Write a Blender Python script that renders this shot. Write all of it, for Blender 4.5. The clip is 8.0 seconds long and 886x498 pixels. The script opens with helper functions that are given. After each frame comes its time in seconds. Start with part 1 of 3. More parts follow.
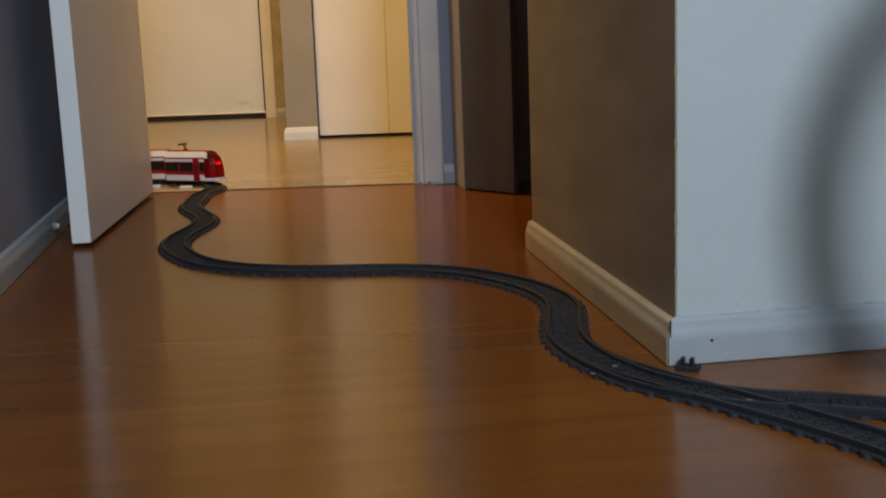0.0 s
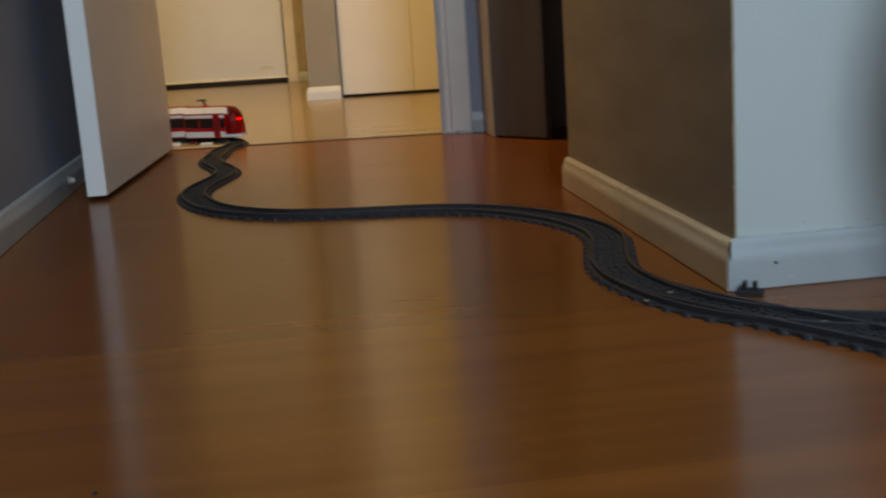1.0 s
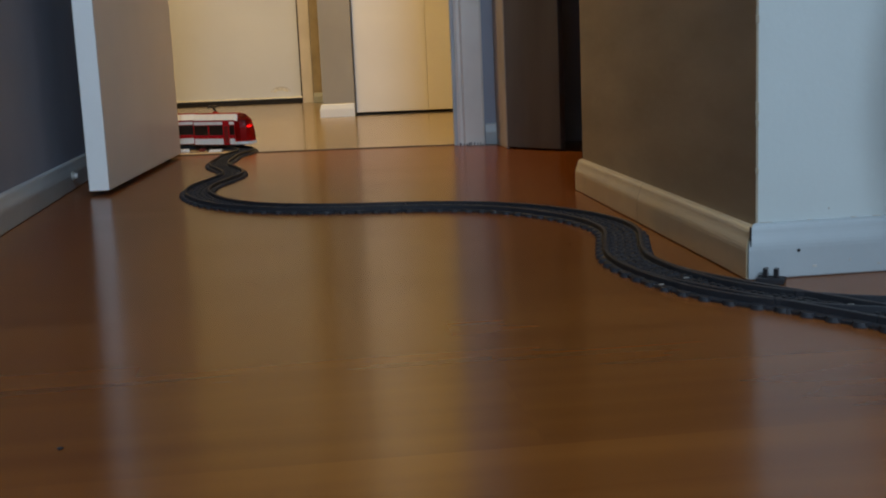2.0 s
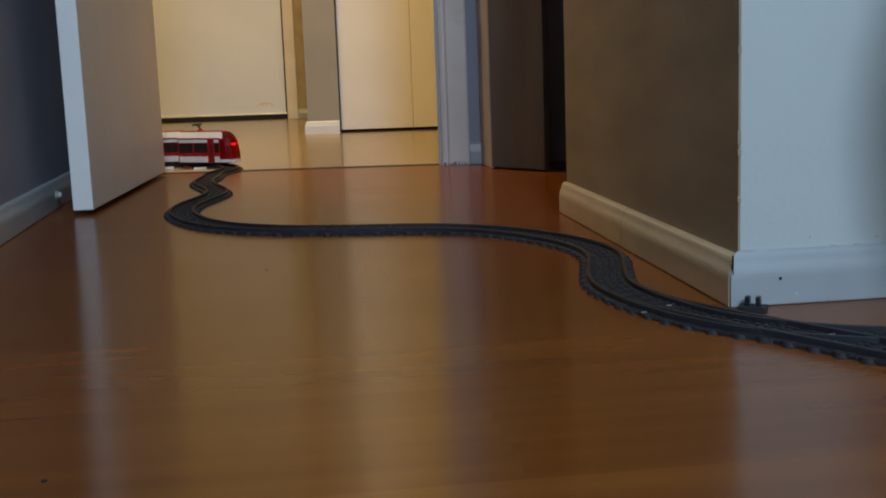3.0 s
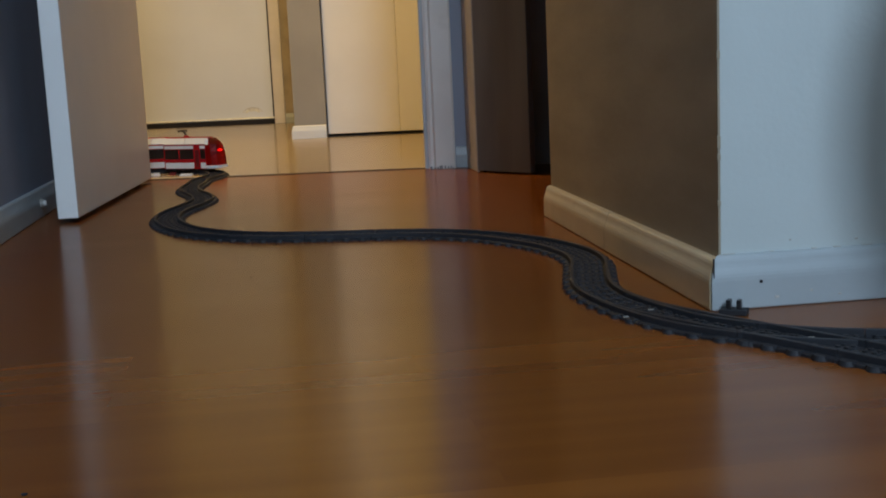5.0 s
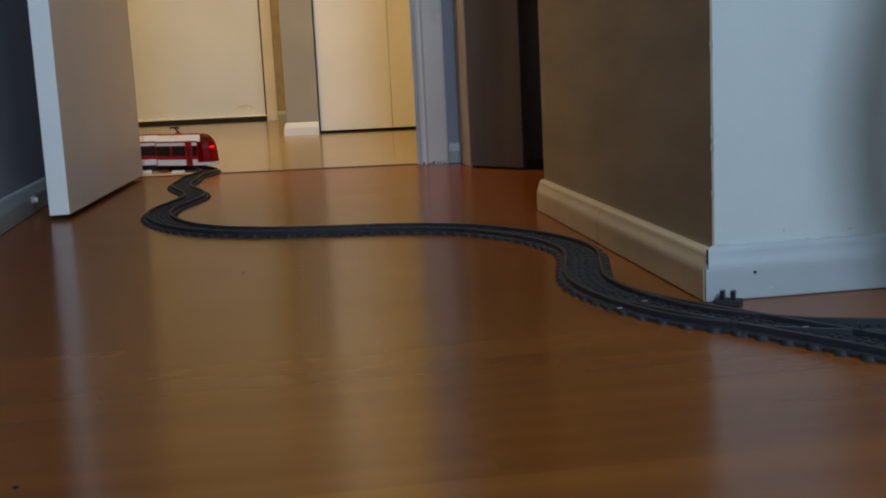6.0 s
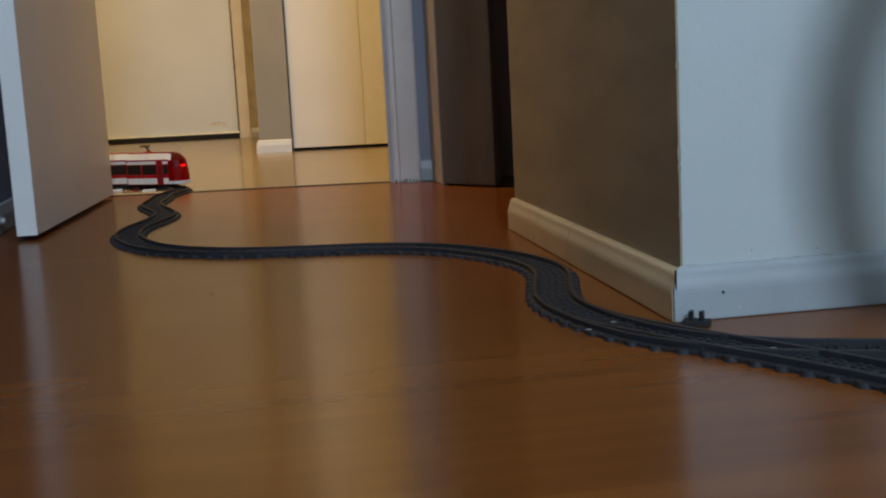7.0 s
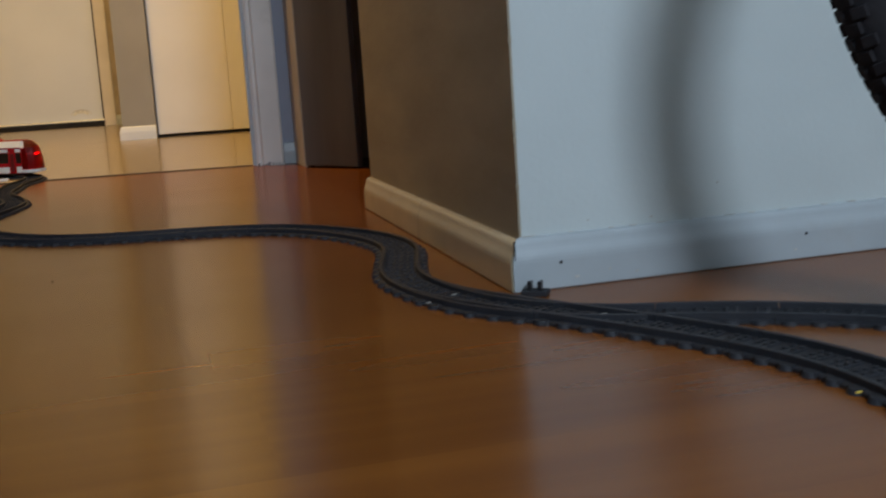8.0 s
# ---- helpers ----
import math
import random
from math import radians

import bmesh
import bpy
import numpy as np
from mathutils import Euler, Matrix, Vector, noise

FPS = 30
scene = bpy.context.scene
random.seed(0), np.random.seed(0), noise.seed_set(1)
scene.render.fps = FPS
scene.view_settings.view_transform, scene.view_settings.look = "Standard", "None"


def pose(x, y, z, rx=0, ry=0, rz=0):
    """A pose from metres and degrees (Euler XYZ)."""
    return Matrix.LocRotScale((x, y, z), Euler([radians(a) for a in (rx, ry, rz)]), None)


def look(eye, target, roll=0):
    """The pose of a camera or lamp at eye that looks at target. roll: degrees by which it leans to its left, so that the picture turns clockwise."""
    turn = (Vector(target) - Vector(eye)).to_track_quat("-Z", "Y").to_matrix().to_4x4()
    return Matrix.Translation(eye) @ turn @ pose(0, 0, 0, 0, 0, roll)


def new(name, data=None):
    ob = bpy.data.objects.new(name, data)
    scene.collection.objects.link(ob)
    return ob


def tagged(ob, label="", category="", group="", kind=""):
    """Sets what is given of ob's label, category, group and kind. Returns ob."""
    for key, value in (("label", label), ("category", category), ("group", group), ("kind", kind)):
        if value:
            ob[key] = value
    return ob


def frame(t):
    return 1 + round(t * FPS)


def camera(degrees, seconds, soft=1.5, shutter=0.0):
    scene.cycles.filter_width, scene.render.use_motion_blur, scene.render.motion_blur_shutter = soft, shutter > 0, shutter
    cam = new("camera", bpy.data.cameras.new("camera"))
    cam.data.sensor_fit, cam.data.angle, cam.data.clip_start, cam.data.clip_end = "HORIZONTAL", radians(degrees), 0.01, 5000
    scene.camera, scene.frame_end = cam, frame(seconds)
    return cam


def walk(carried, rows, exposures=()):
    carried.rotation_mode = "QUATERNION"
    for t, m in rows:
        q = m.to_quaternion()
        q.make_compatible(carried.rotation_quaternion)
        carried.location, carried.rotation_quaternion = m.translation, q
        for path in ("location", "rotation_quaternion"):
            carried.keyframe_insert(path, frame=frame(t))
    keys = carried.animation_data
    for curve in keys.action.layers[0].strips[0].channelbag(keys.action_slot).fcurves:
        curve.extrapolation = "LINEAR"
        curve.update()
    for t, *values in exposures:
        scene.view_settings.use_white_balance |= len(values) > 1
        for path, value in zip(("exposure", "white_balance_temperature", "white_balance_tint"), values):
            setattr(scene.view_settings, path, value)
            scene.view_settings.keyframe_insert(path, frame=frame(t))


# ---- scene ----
cam = camera(42.82, 8.0, soft=1.9, shutter=0.5)
PATH = [
    (0, (0.3057, 0.1832, 0.3469), (0.5871, 2.1318, -0.0047), -2.13),
    (0.2, (0.3024, 0.1843, 0.3427), (0.5882, 2.1290, -0.0267), -1.69),
    (0.5, (0.2973, 0.2035, 0.3300), (0.5931, 2.1386, -0.0797), -2.38),
    (0.8, (0.3027, 0.2412, 0.3097), (0.5499, 2.1814, -0.1084), -4.59),
    (1, (0.3079, 0.2753, 0.2806), (0.5373, 2.2217, -0.1175), -3.84),
    (1.2, (0.3061, 0.2918, 0.2569), (0.4879, 2.2516, -0.0983), -2.77),
    (2.3, (0.3194, 0.3190, 0.2162), (0.5570, 2.2786, -0.1054), -1.92),
    (2.5, (0.3194, 0.3178, 0.2234), (0.5684, 2.2783, -0.0839), -1.50),
    (3, (0.3167, 0.3150, 0.2297), (0.5587, 2.2756, -0.0826), -2.09),
    (3.5, (0.3204, 0.3104, 0.2318), (0.5627, 2.2701, -0.0860), -2.31),
    (4, (0.3213, 0.3108, 0.2345), (0.5667, 2.2706, -0.0797), -2.63),
    (4.5, (0.3230, 0.3109, 0.2363), (0.5750, 2.2709, -0.0719), -2.60),
    (6, (0.3242, 0.3146, 0.2282), (0.5955, 2.2711, -0.0854), -2.84),
    (6.5, (0.3217, 0.3168, 0.2307), (0.5992, 2.2743, -0.0710), -2.91),
    (7, (0.3321, 0.3192, 0.2335), (0.6481, 2.2728, -0.0560), -2.99),
    (7.2, (0.3343, 0.3116, 0.2318), (0.6796, 2.2591, -0.0646), -3.02),
    (7.5, (0.3535, 0.3201, 0.2235), (0.7635, 2.2542, -0.0778), -2.96),
    (7.8, (0.3620, 0.3153, 0.2214), (0.8458, 2.2255, -0.1205), -4.09),
    (8, (0.3711, 0.3109, 0.2229), (0.8857, 2.2154, -0.1056), -3.71),
]
walk(cam, [(t, look(eye, target, roll)) for t, eye, target, roll in PATH],
     exposures=[(0.0, 0.11, 7500, 19.5), (0.5, 0.06, 7650, 17), (1.2, 0.01, 7250, 16), (2.3, 0.05, 6650, 14.5), (6.5, 0.05, 6650, 14.5), (8.0, 0.08, 7200, 18)])


# ---- world and lamps ----
world = bpy.data.worlds.new("sky")
scene.world = world
world.use_nodes = True
sky = world.node_tree.nodes.new("ShaderNodeTexSky")
sky.sky_type, sky.sun_disc = "NISHITA", False
sky.sun_elevation, sky.sun_rotation = radians(35), radians(190)
world.node_tree.nodes["Background"].inputs[1].default_value = 0.1
world.node_tree.links.new(sky.outputs[0], world.node_tree.nodes["Background"].inputs[0])


def area_lamp(name, m, width, height, watts, colour):
    data = bpy.data.lights.new(name, "AREA")
    data.shape, data.size, data.size_y, data.energy, data.color = "RECTANGLE", width, height, watts, colour
    ob = new(name, data)
    ob.matrix_world = m
    return ob


scene.view_settings.exposure = 0.0
WIN_X, WIN_Z, WIN_W, WIN_H, BACK = 0.65, 2.7, 0.82, 0.9, -3.0
area_lamp("window_light", look((WIN_X, BACK - 0.05, WIN_Z), (WIN_X + 0.1, 3.0, 0.3)), WIN_W, WIN_H, 165, (0.57, 0.785, 1.0))
hall_bulb = bpy.data.lights.new("hall_light", "POINT")
hall_bulb.energy, hall_bulb.color, hall_bulb.shadow_soft_size = 120, (1.0, 0.655, 0.21), 0.12
new("hall_light", hall_bulb).location = (-0.28, 3.80, 2.5)


# ---- materials ----
def material(name, base, rough=0.5, metal=0.0, tint=0.15, scale=6.0, fine=90.0, bump=0.05, stretch=(1, 1, 1), random_tint=0.0, stain=0.0, stain_colour=(0.1, 0.08, 0.06)):
    """A painted or moulded surface: two scales of variation in colour, gloss and relief."""
    m = bpy.data.materials.new(name)
    m.use_nodes = True
    n, l = m.node_tree.nodes, m.node_tree.links
    p = n["Principled BSDF"]
    co = n.new("ShaderNodeTexCoord")
    mp = n.new("ShaderNodeMapping")
    mp.inputs["Scale"].default_value = stretch
    l.new(co.outputs["Object"], mp.inputs[0])
    big, small = n.new("ShaderNodeTexNoise"), n.new("ShaderNodeTexNoise")
    big.inputs["Scale"].default_value, small.inputs["Scale"].default_value = scale, fine
    big.inputs["Detail"].default_value = small.inputs["Detail"].default_value = 5
    l.new(mp.outputs[0], big.inputs[0])
    l.new(mp.outputs[0], small.inputs[0])
    mix = n.new("ShaderNodeMix")
    mix.data_type = "RGBA"
    mix.inputs["A"].default_value = (*[c * (1 - tint) for c in base], 1)
    mix.inputs["B"].default_value = (*[min(1, c * (1 + tint)) for c in base], 1)
    wide = n.new("ShaderNodeMapRange")
    wide.inputs[1].default_value, wide.inputs[2].default_value = 0.33, 0.67
    l.new(big.outputs[0], wide.inputs[0])
    l.new(wide.outputs[0], mix.inputs["Factor"])
    colour = mix.outputs["Result"]
    if stain:
        ramp = n.new("ShaderNodeMapRange")
        ramp.inputs[1].default_value, ramp.inputs[2].default_value = 0.6, 0.75
        ramp.inputs[4].default_value = stain
        spot = n.new("ShaderNodeTexNoise")
        spot.inputs["Scale"].default_value, spot.inputs["Detail"].default_value = scale * 1.7, 8
        l.new(mp.outputs[0], spot.inputs[0])
        l.new(spot.outputs[0], ramp.inputs[0])
        dirt = n.new("ShaderNodeMix")
        dirt.data_type = "RGBA"
        dirt.inputs["B"].default_value = (*stain_colour, 1)
        l.new(ramp.outputs[0], dirt.inputs["Factor"])
        l.new(colour, dirt.inputs["A"])
        colour = dirt.outputs["Result"]
    if random_tint:
        info = n.new("ShaderNodeObjectInfo")
        spread = n.new("ShaderNodeMapRange")
        spread.inputs[3].default_value, spread.inputs[4].default_value = 1 - random_tint, 1 + random_tint
        l.new(info.outputs["Random"], spread.inputs[0])
        hsv = n.new("ShaderNodeHueSaturation")
        l.new(spread.outputs[0], hsv.inputs["Value"])
        l.new(colour, hsv.inputs["Color"])
        colour = hsv.outputs[0]
    l.new(colour, p.inputs["Base Color"])
    gloss = n.new("ShaderNodeMapRange")
    gloss.inputs[3].default_value, gloss.inputs[4].default_value = rough * 0.85, min(1, rough * 1.15)
    l.new(small.outputs[0], gloss.inputs[0])
    l.new(gloss.outputs[0], p.inputs["Roughness"])
    p.inputs["Metallic"].default_value = metal
    if bump:
        b = n.new("ShaderNodeBump")
        b.inputs["Strength"].default_value, b.inputs["Distance"].default_value = bump, 0.002
        l.new(small.outputs[0], b.inputs["Height"])
        l.new(b.outputs[0], p.inputs["Normal"])
    return m


def laminate(name, dark, light, rough, vary=1.0):
    """Red-brown three-strip laminate: strips across each plank, long grain, worn satin gloss."""
    m = bpy.data.materials.new(name)
    m.use_nodes = True
    n, l = m.node_tree.nodes, m.node_tree.links
    p = n["Principled BSDF"]
    co, info = n.new("ShaderNodeTexCoord"), n.new("ShaderNodeObjectInfo")
    shift = n.new("ShaderNodeVectorMath")
    shift.operation = "ADD"
    far = n.new("ShaderNodeMath")
    far.operation = "MULTIPLY"
    far.inputs[1].default_value = 37.0
    l.new(info.outputs["Random"], far.inputs[0])
    l.new(co.outputs["Object"], shift.inputs[0])
    l.new(far.outputs[0], shift.inputs[1])
    strips = n.new("ShaderNodeTexBrick")
    strips.offset, strips.squash = 0.37, 1.0
    strips.inputs["Color1"].default_value = (0.30, 0.30, 0.30, 1)
    strips.inputs["Color2"].default_value = (0.75, 0.75, 0.75, 1)
    strips.inputs["Mortar"].default_value = (0.2, 0.2, 0.2, 1)
    for key, v in (("Scale", 1.0), ("Mortar Size", 0.0), ("Mortar Smooth", 0.0), ("Brick Width", 0.64), ("Row Height", 0.065)):
        strips.inputs[key].default_value = v
    along, slide = n.new("ShaderNodeCombineXYZ"), n.new("ShaderNodeVectorMath")
    slide.operation = "ADD"
    l.new(far.outputs[0], along.inputs[0])
    l.new(co.outputs["Object"], slide.inputs[0])
    l.new(along.outputs[0], slide.inputs[1])
    l.new(slide.outputs[0], strips.inputs["Vector"])
    stretch = n.new("ShaderNodeMapping")
    stretch.inputs["Scale"].default_value = (1.0, 14.0, 1.0)
    l.new(shift.outputs[0], stretch.inputs[0])
    grain, fibre = n.new("ShaderNodeTexNoise"), n.new("ShaderNodeTexNoise")
    grain.inputs["Scale"].default_value, fibre.inputs["Scale"].default_value = 2.2, 5.5
    for g in (grain, fibre):
        g.inputs["Detail"].default_value = 0
        l.new(stretch.outputs[0], g.inputs[0])
    ramp = n.new("ShaderNodeValToRGB")
    e = ramp.color_ramp.elements
    e[0].position, e[0].color = 0.25, (*dark, 1)
    e[1].position, e[1].color = 0.8, (*light, 1)
    add = n.new("ShaderNodeMath")
    add.operation = "MULTIPLY_ADD"
    add.inputs[1].default_value = 0.20
    mean = n.new("ShaderNodeMath")
    mean.operation = "MULTIPLY_ADD"
    mean.inputs[1].default_value, mean.inputs[2].default_value = 0.30 * vary, 0.172 + 0.157 * (1 - vary)
    l.new(strips.outputs["Color"], mean.inputs[0])
    l.new(grain.outputs[0], add.inputs[0])
    l.new(mean.outputs[0], add.inputs[2])
    more = n.new("ShaderNodeMath")
    more.operation = "MULTIPLY_ADD"
    more.inputs[1].default_value = 0.05
    l.new(fibre.outputs[0], more.inputs[0])
    l.new(add.outputs[0], more.inputs[2])
    l.new(more.outputs[0], ramp.inputs[0])
    tone = n.new("ShaderNodeHueSaturation")
    span = n.new("ShaderNodeMapRange")
    span.inputs[3].default_value, span.inputs[4].default_value = 0.95, 1.05
    l.new(info.outputs["Random"], span.inputs[0])
    l.new(span.outputs[0], tone.inputs["Value"])
    l.new(ramp.outputs[0], tone.inputs["Color"])
    l.new(tone.outputs[0], p.inputs["Base Color"])
    wear = n.new("ShaderNodeTexNoise")
    wear.inputs["Scale"].default_value, wear.inputs["Detail"].default_value = 4.0, 1
    l.new(co.outputs["Object"], wear.inputs[0])
    gloss = n.new("ShaderNodeMapRange")
    gloss.inputs[3].default_value, gloss.inputs[4].default_value = rough
    l.new(wear.outputs[0], gloss.inputs[0])
    uneven = n.new("ShaderNodeMath")
    uneven.operation = "MULTIPLY_ADD"
    uneven.inputs[1].default_value = 0.05 * vary
    l.new(strips.outputs["Color"], uneven.inputs[0])
    l.new(gloss.outputs[0], uneven.inputs[2])
    l.new(uneven.outputs[0], p.inputs["Roughness"])
    p.inputs["Specular IOR Level"].default_value = 0.4
    # the pressed grain runs along x and spreads the gloss across it
    across = n.new("ShaderNodeCombineXYZ")
    across.inputs[1].default_value = 1.0
    l.new(across.outputs[0], p.inputs["Tangent"])
    p.inputs["Anisotropic"].default_value = 0.82
    return m


def glowing(name, colour, strength):
    m = bpy.data.materials.new(name)
    m.use_nodes = True
    p = m.node_tree.nodes["Principled BSDF"]
    p.inputs["Base Color"].default_value = (*colour, 1)
    p.inputs["Emission Color"].default_value = (*colour, 1)
    p.inputs["Emission Strength"].default_value = strength
    return m


def glass(name, colour, rough=0.03, ior=1.45):
    m = bpy.data.materials.new(name)
    m.use_nodes = True
    p = m.node_tree.nodes["Principled BSDF"]
    p.inputs["Base Color"].default_value = (*colour, 1)
    p.inputs["Transmission Weight"].default_value = 1.0
    p.inputs["IOR"].default_value = ior
    p.inputs["Roughness"].default_value = rough
    return m


LAMINATE = laminate("red_brown_laminate", (0.138, 0.0348, 0.0054), (0.338, 0.1085, 0.0172), (0.205, 0.24), 0.55)
HALL_LAMINATE = laminate("pale_oak_laminate", (0.31, 0.235, 0.145), (0.49, 0.385, 0.255), (0.15, 0.19), 0.4)
TAUPE = material("taupe_wall_paint", (0.325, 0.272, 0.192), 0.6, tint=0.13, scale=15, fine=160, bump=0.12, stretch=(1, 0.28, 1))
HALL_GREY = material("warm_grey_hall_paint", (0.315, 0.297, 0.262), 0.6, tint=0.06, scale=5, fine=160, bump=0.12)
GREY_PAINT = material("grey_wall_paint", (0.275, 0.30, 0.365), 0.6, tint=0.08, scale=3.0, fine=160, bump=0.12)
WHITE_WALL = material("off_white_wall_paint", (0.50, 0.55, 0.545), 0.6, tint=0.06, scale=3.0, fine=160, bump=0.12)
# white trim, darkened and blued for the shade low on the right wall
DIM_TRIM = material("dimmed_white_trim_paint", (0.365, 0.405, 0.425), 0.38, tint=0.06, scale=9, fine=70, bump=0.08, stain=0.25, stain_colour=(0.32, 0.28, 0.22))
# same white trim, lightened and warmed where daylight and the lamp reach it
LIT_CASING_PAINT = material("lit_white_casing_paint", (0.66, 0.625, 0.58), 0.42, tint=0.07, scale=7, fine=60, bump=0.1, stain=0.3, stain_colour=(0.35, 0.31, 0.25))
# white trim again, with the hall lamp's yellow mixed into the colour
LAMPLIT_TRIM = material("lamp_tinted_trim_paint", (0.57, 0.475, 0.32), 0.32, tint=0.08, scale=9, fine=70, bump=0.08, stain=0.2, stain_colour=(0.3, 0.24, 0.15))
DOOR_PAINT = material("white_door_paint", (0.78, 0.775, 0.76), 0.4, tint=0.05, scale=2.5, fine=60, bump=0.08)
# white paint with the cool daylight through the doorway put into its colour
DAYLIT_WHITE = material("daylit_white_paint", (0.685, 0.725, 0.775), 0.36, tint=0.04, scale=2.5, fine=60, bump=0.06)
CEILING_PAINT = material("white_ceiling_paint", (0.75, 0.75, 0.72), 0.8, tint=0.04, scale=4, fine=120, bump=0.3)
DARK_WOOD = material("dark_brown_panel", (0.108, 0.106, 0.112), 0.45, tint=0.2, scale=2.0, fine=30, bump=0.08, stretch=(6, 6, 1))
SUBFLOOR = material("grey_subfloor", (0.09, 0.07, 0.055), 0.9, tint=0.1)
RAIL_GREY = material("dark_grey_moulded_plastic", (0.0130, 0.0140, 0.0185), 0.72, tint=0.2, scale=40, fine=300, bump=0.08, random_tint=0.18)
RAIL_SHINE = material("worn_grey_rail_plastic", (0.0150, 0.0165, 0.0215), 0.64, tint=0.2, scale=40, fine=300, bump=0.05)
PALE_PLASTIC = material("pale_grey_plastic", (0.22, 0.21, 0.19), 0.35, tint=0.1, scale=60)
YELLOW = material("yellow_plastic", (0.7, 0.5, 0.06), 0.3, tint=0.1, scale=60)
RED = material("glossy_red_plastic", (0.42, 0.012, 0.018), 0.2, tint=0.08, scale=60, fine=400, bump=0.02)
WHITE_PLASTIC = material("white_plastic", (0.76, 0.76, 0.74), 0.34, tint=0.04, scale=60, fine=400, bump=0.02)
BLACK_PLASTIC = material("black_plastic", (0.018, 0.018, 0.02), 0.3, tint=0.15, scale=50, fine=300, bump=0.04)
SMOKED = material("smoked_window_plastic", (0.018, 0.011, 0.010), 0.34, tint=0.2, scale=30, fine=200, bump=0)
RED_CLEAR = material("clear_red_plastic", (0.14, 0.003, 0.006), 0.52, tint=0.1, scale=40, fine=300, bump=0)
RUBBER = material("black_tyre_rubber", (0.010, 0.009, 0.012), 0.85, tint=0.2, scale=30, fine=250, bump=0.3)
ALUMINIUM = material("brushed_aluminium", (0.6, 0.6, 0.6), 0.35, metal=1.0, tint=0.08, scale=20, fine=200, bump=0.05)
DARK_METAL = material("dark_bronze_metal", (0.06, 0.05, 0.04), 0.4, metal=0.8, tint=0.15, scale=20, fine=150, bump=0.05)
TAIL_GLOW = glowing("red_signal_glow", (1.0, 0.03, 0.02), 6.0)
RED_GLASS = glass("see_through_red_plastic", (0.60, 0.012, 0.022), 0.42, 1.25)
PALE_SWEEP = material("pale_anodised_strip", (0.92, 0.90, 0.80), 0.35, metal=0.1, tint=0.08, scale=30)
RUBBER_WHITE = material("white_rubber", (0.5, 0.5, 0.49), 0.5, tint=0.05, scale=40)


# ---- builders ----
def part(name, bm, mat, parent=None, label="", smooth=False):
    me = bpy.data.meshes.new(name)
    if smooth:
        for f in bm.faces:
            f.smooth = True
    bm.normal_update()
    bm.to_mesh(me)
    bm.free()
    me.materials.append(mat)
    ob = new(name, me)
    if parent is not None:
        ob.parent = parent
    if label:
        ob["label"] = label
    return ob


def add_box(bm, x0, x1, y0, y1, z0, z1, bevel=0.0, turn=None):
    made = bmesh.ops.create_cube(bm, size=1)["verts"]
    for v in made:
        v.co = Vector((x0 + (v.co.x + 0.5) * (x1 - x0), y0 + (v.co.y + 0.5) * (y1 - y0), z0 + (v.co.z + 0.5) * (z1 - z0)))
    if bevel:
        edges = list({e for v in made for e in v.link_edges})
        out = bmesh.ops.bevel(bm, geom=edges, offset=bevel, segments=2, affect="EDGES", profile=0.5)
        made = list({v for f in out["faces"] for v in f.verts} | {v for v in made if v.is_valid})
    if turn is not None:
        bmesh.ops.transform(bm, matrix=turn, verts=[v for v in made if v.is_valid])
    return made


def box(x0, x1, y0, y1, z0, z1, bevel=0.0):
    bm = bmesh.new()
    add_box(bm, x0, x1, y0, y1, z0, z1, bevel)
    return bm


def add_cyl(bm, radius, depth, m, segments=16, top=None):
    out = bmesh.ops.create_cone(bm, cap_ends=True, segments=segments, radius1=radius, radius2=radius if top is None else top, depth=depth)
    bmesh.ops.transform(bm, matrix=m, verts=out["verts"])


def prism(profile, x0, x1):
    """A (y, z) outline drawn out along x."""
    bm = bmesh.new()
    a = [bm.verts.new((x0, y, z)) for y, z in profile]
    b = [bm.verts.new((x1, y, z)) for y, z in profile]
    n = len(profile)
    for i in range(n):
        bm.faces.new((a[i], b[i], b[(i + 1) % n], a[(i + 1) % n]))
    bm.faces.new(a[::-1])
    bm.faces.new(b)
    bmesh.ops.recalc_face_normals(bm, faces=bm.faces)
    return bm


def structure(name, bm, mat, label, category):
    return tagged(part(name, bm, mat), label, category, kind="structure")


def hall_structure(name, bm, mat, label, category):
    """A piece of the hall, given in the hall's own axes."""
    bmesh.ops.transform(bm, matrix=HALL, verts=bm.verts)
    return structure(name, bm, mat, label, category)


def hall_part(name, bm, mat, parent, label=""):
    bmesh.ops.transform(bm, matrix=HALL, verts=bm.verts)
    return part(name, bm, mat, parent, label)


CEIL = 3.5
RIGHT, STEP_Y, TAN_END, DOOR_Y = 0.722, 1.32, 2.058, 3.07
HALL_FAR, CLOSET_Y, PIER_X = 6.383, 4.70, 0.088
# the hall and its doorway are turned askew to fit the camera's view
HALL = pose(0.66, 3.085, 0, 0, 0, -9.25) @ pose(-0.66, -3.085, 0)
# the passage's left wall: its face at two ends
WALL_A, WALL_B = Vector((-0.0870, 0.60)), Vector((-0.1757, 3.30))

# ---- structure: near room and passage ----
structure("floor", box(-2.1, 2.8, BACK - 0.1, 6.8, -0.06, -0.012), SUBFLOOR, "grey subfloor under red-brown laminate planks", "floor")
structure("ceiling", box(-2.1, 2.8, BACK - 0.1, 6.8, CEIL, CEIL + 0.1), CEILING_PAINT, "flat white painted ceiling over room and hall", "ceiling")
structure("wall_left_return", box(-2.0, WALL_A.x - 0.1, 0.6, 0.7, -0.012, CEIL), GREY_PAINT, "grey painted wall of the near room", "wall")
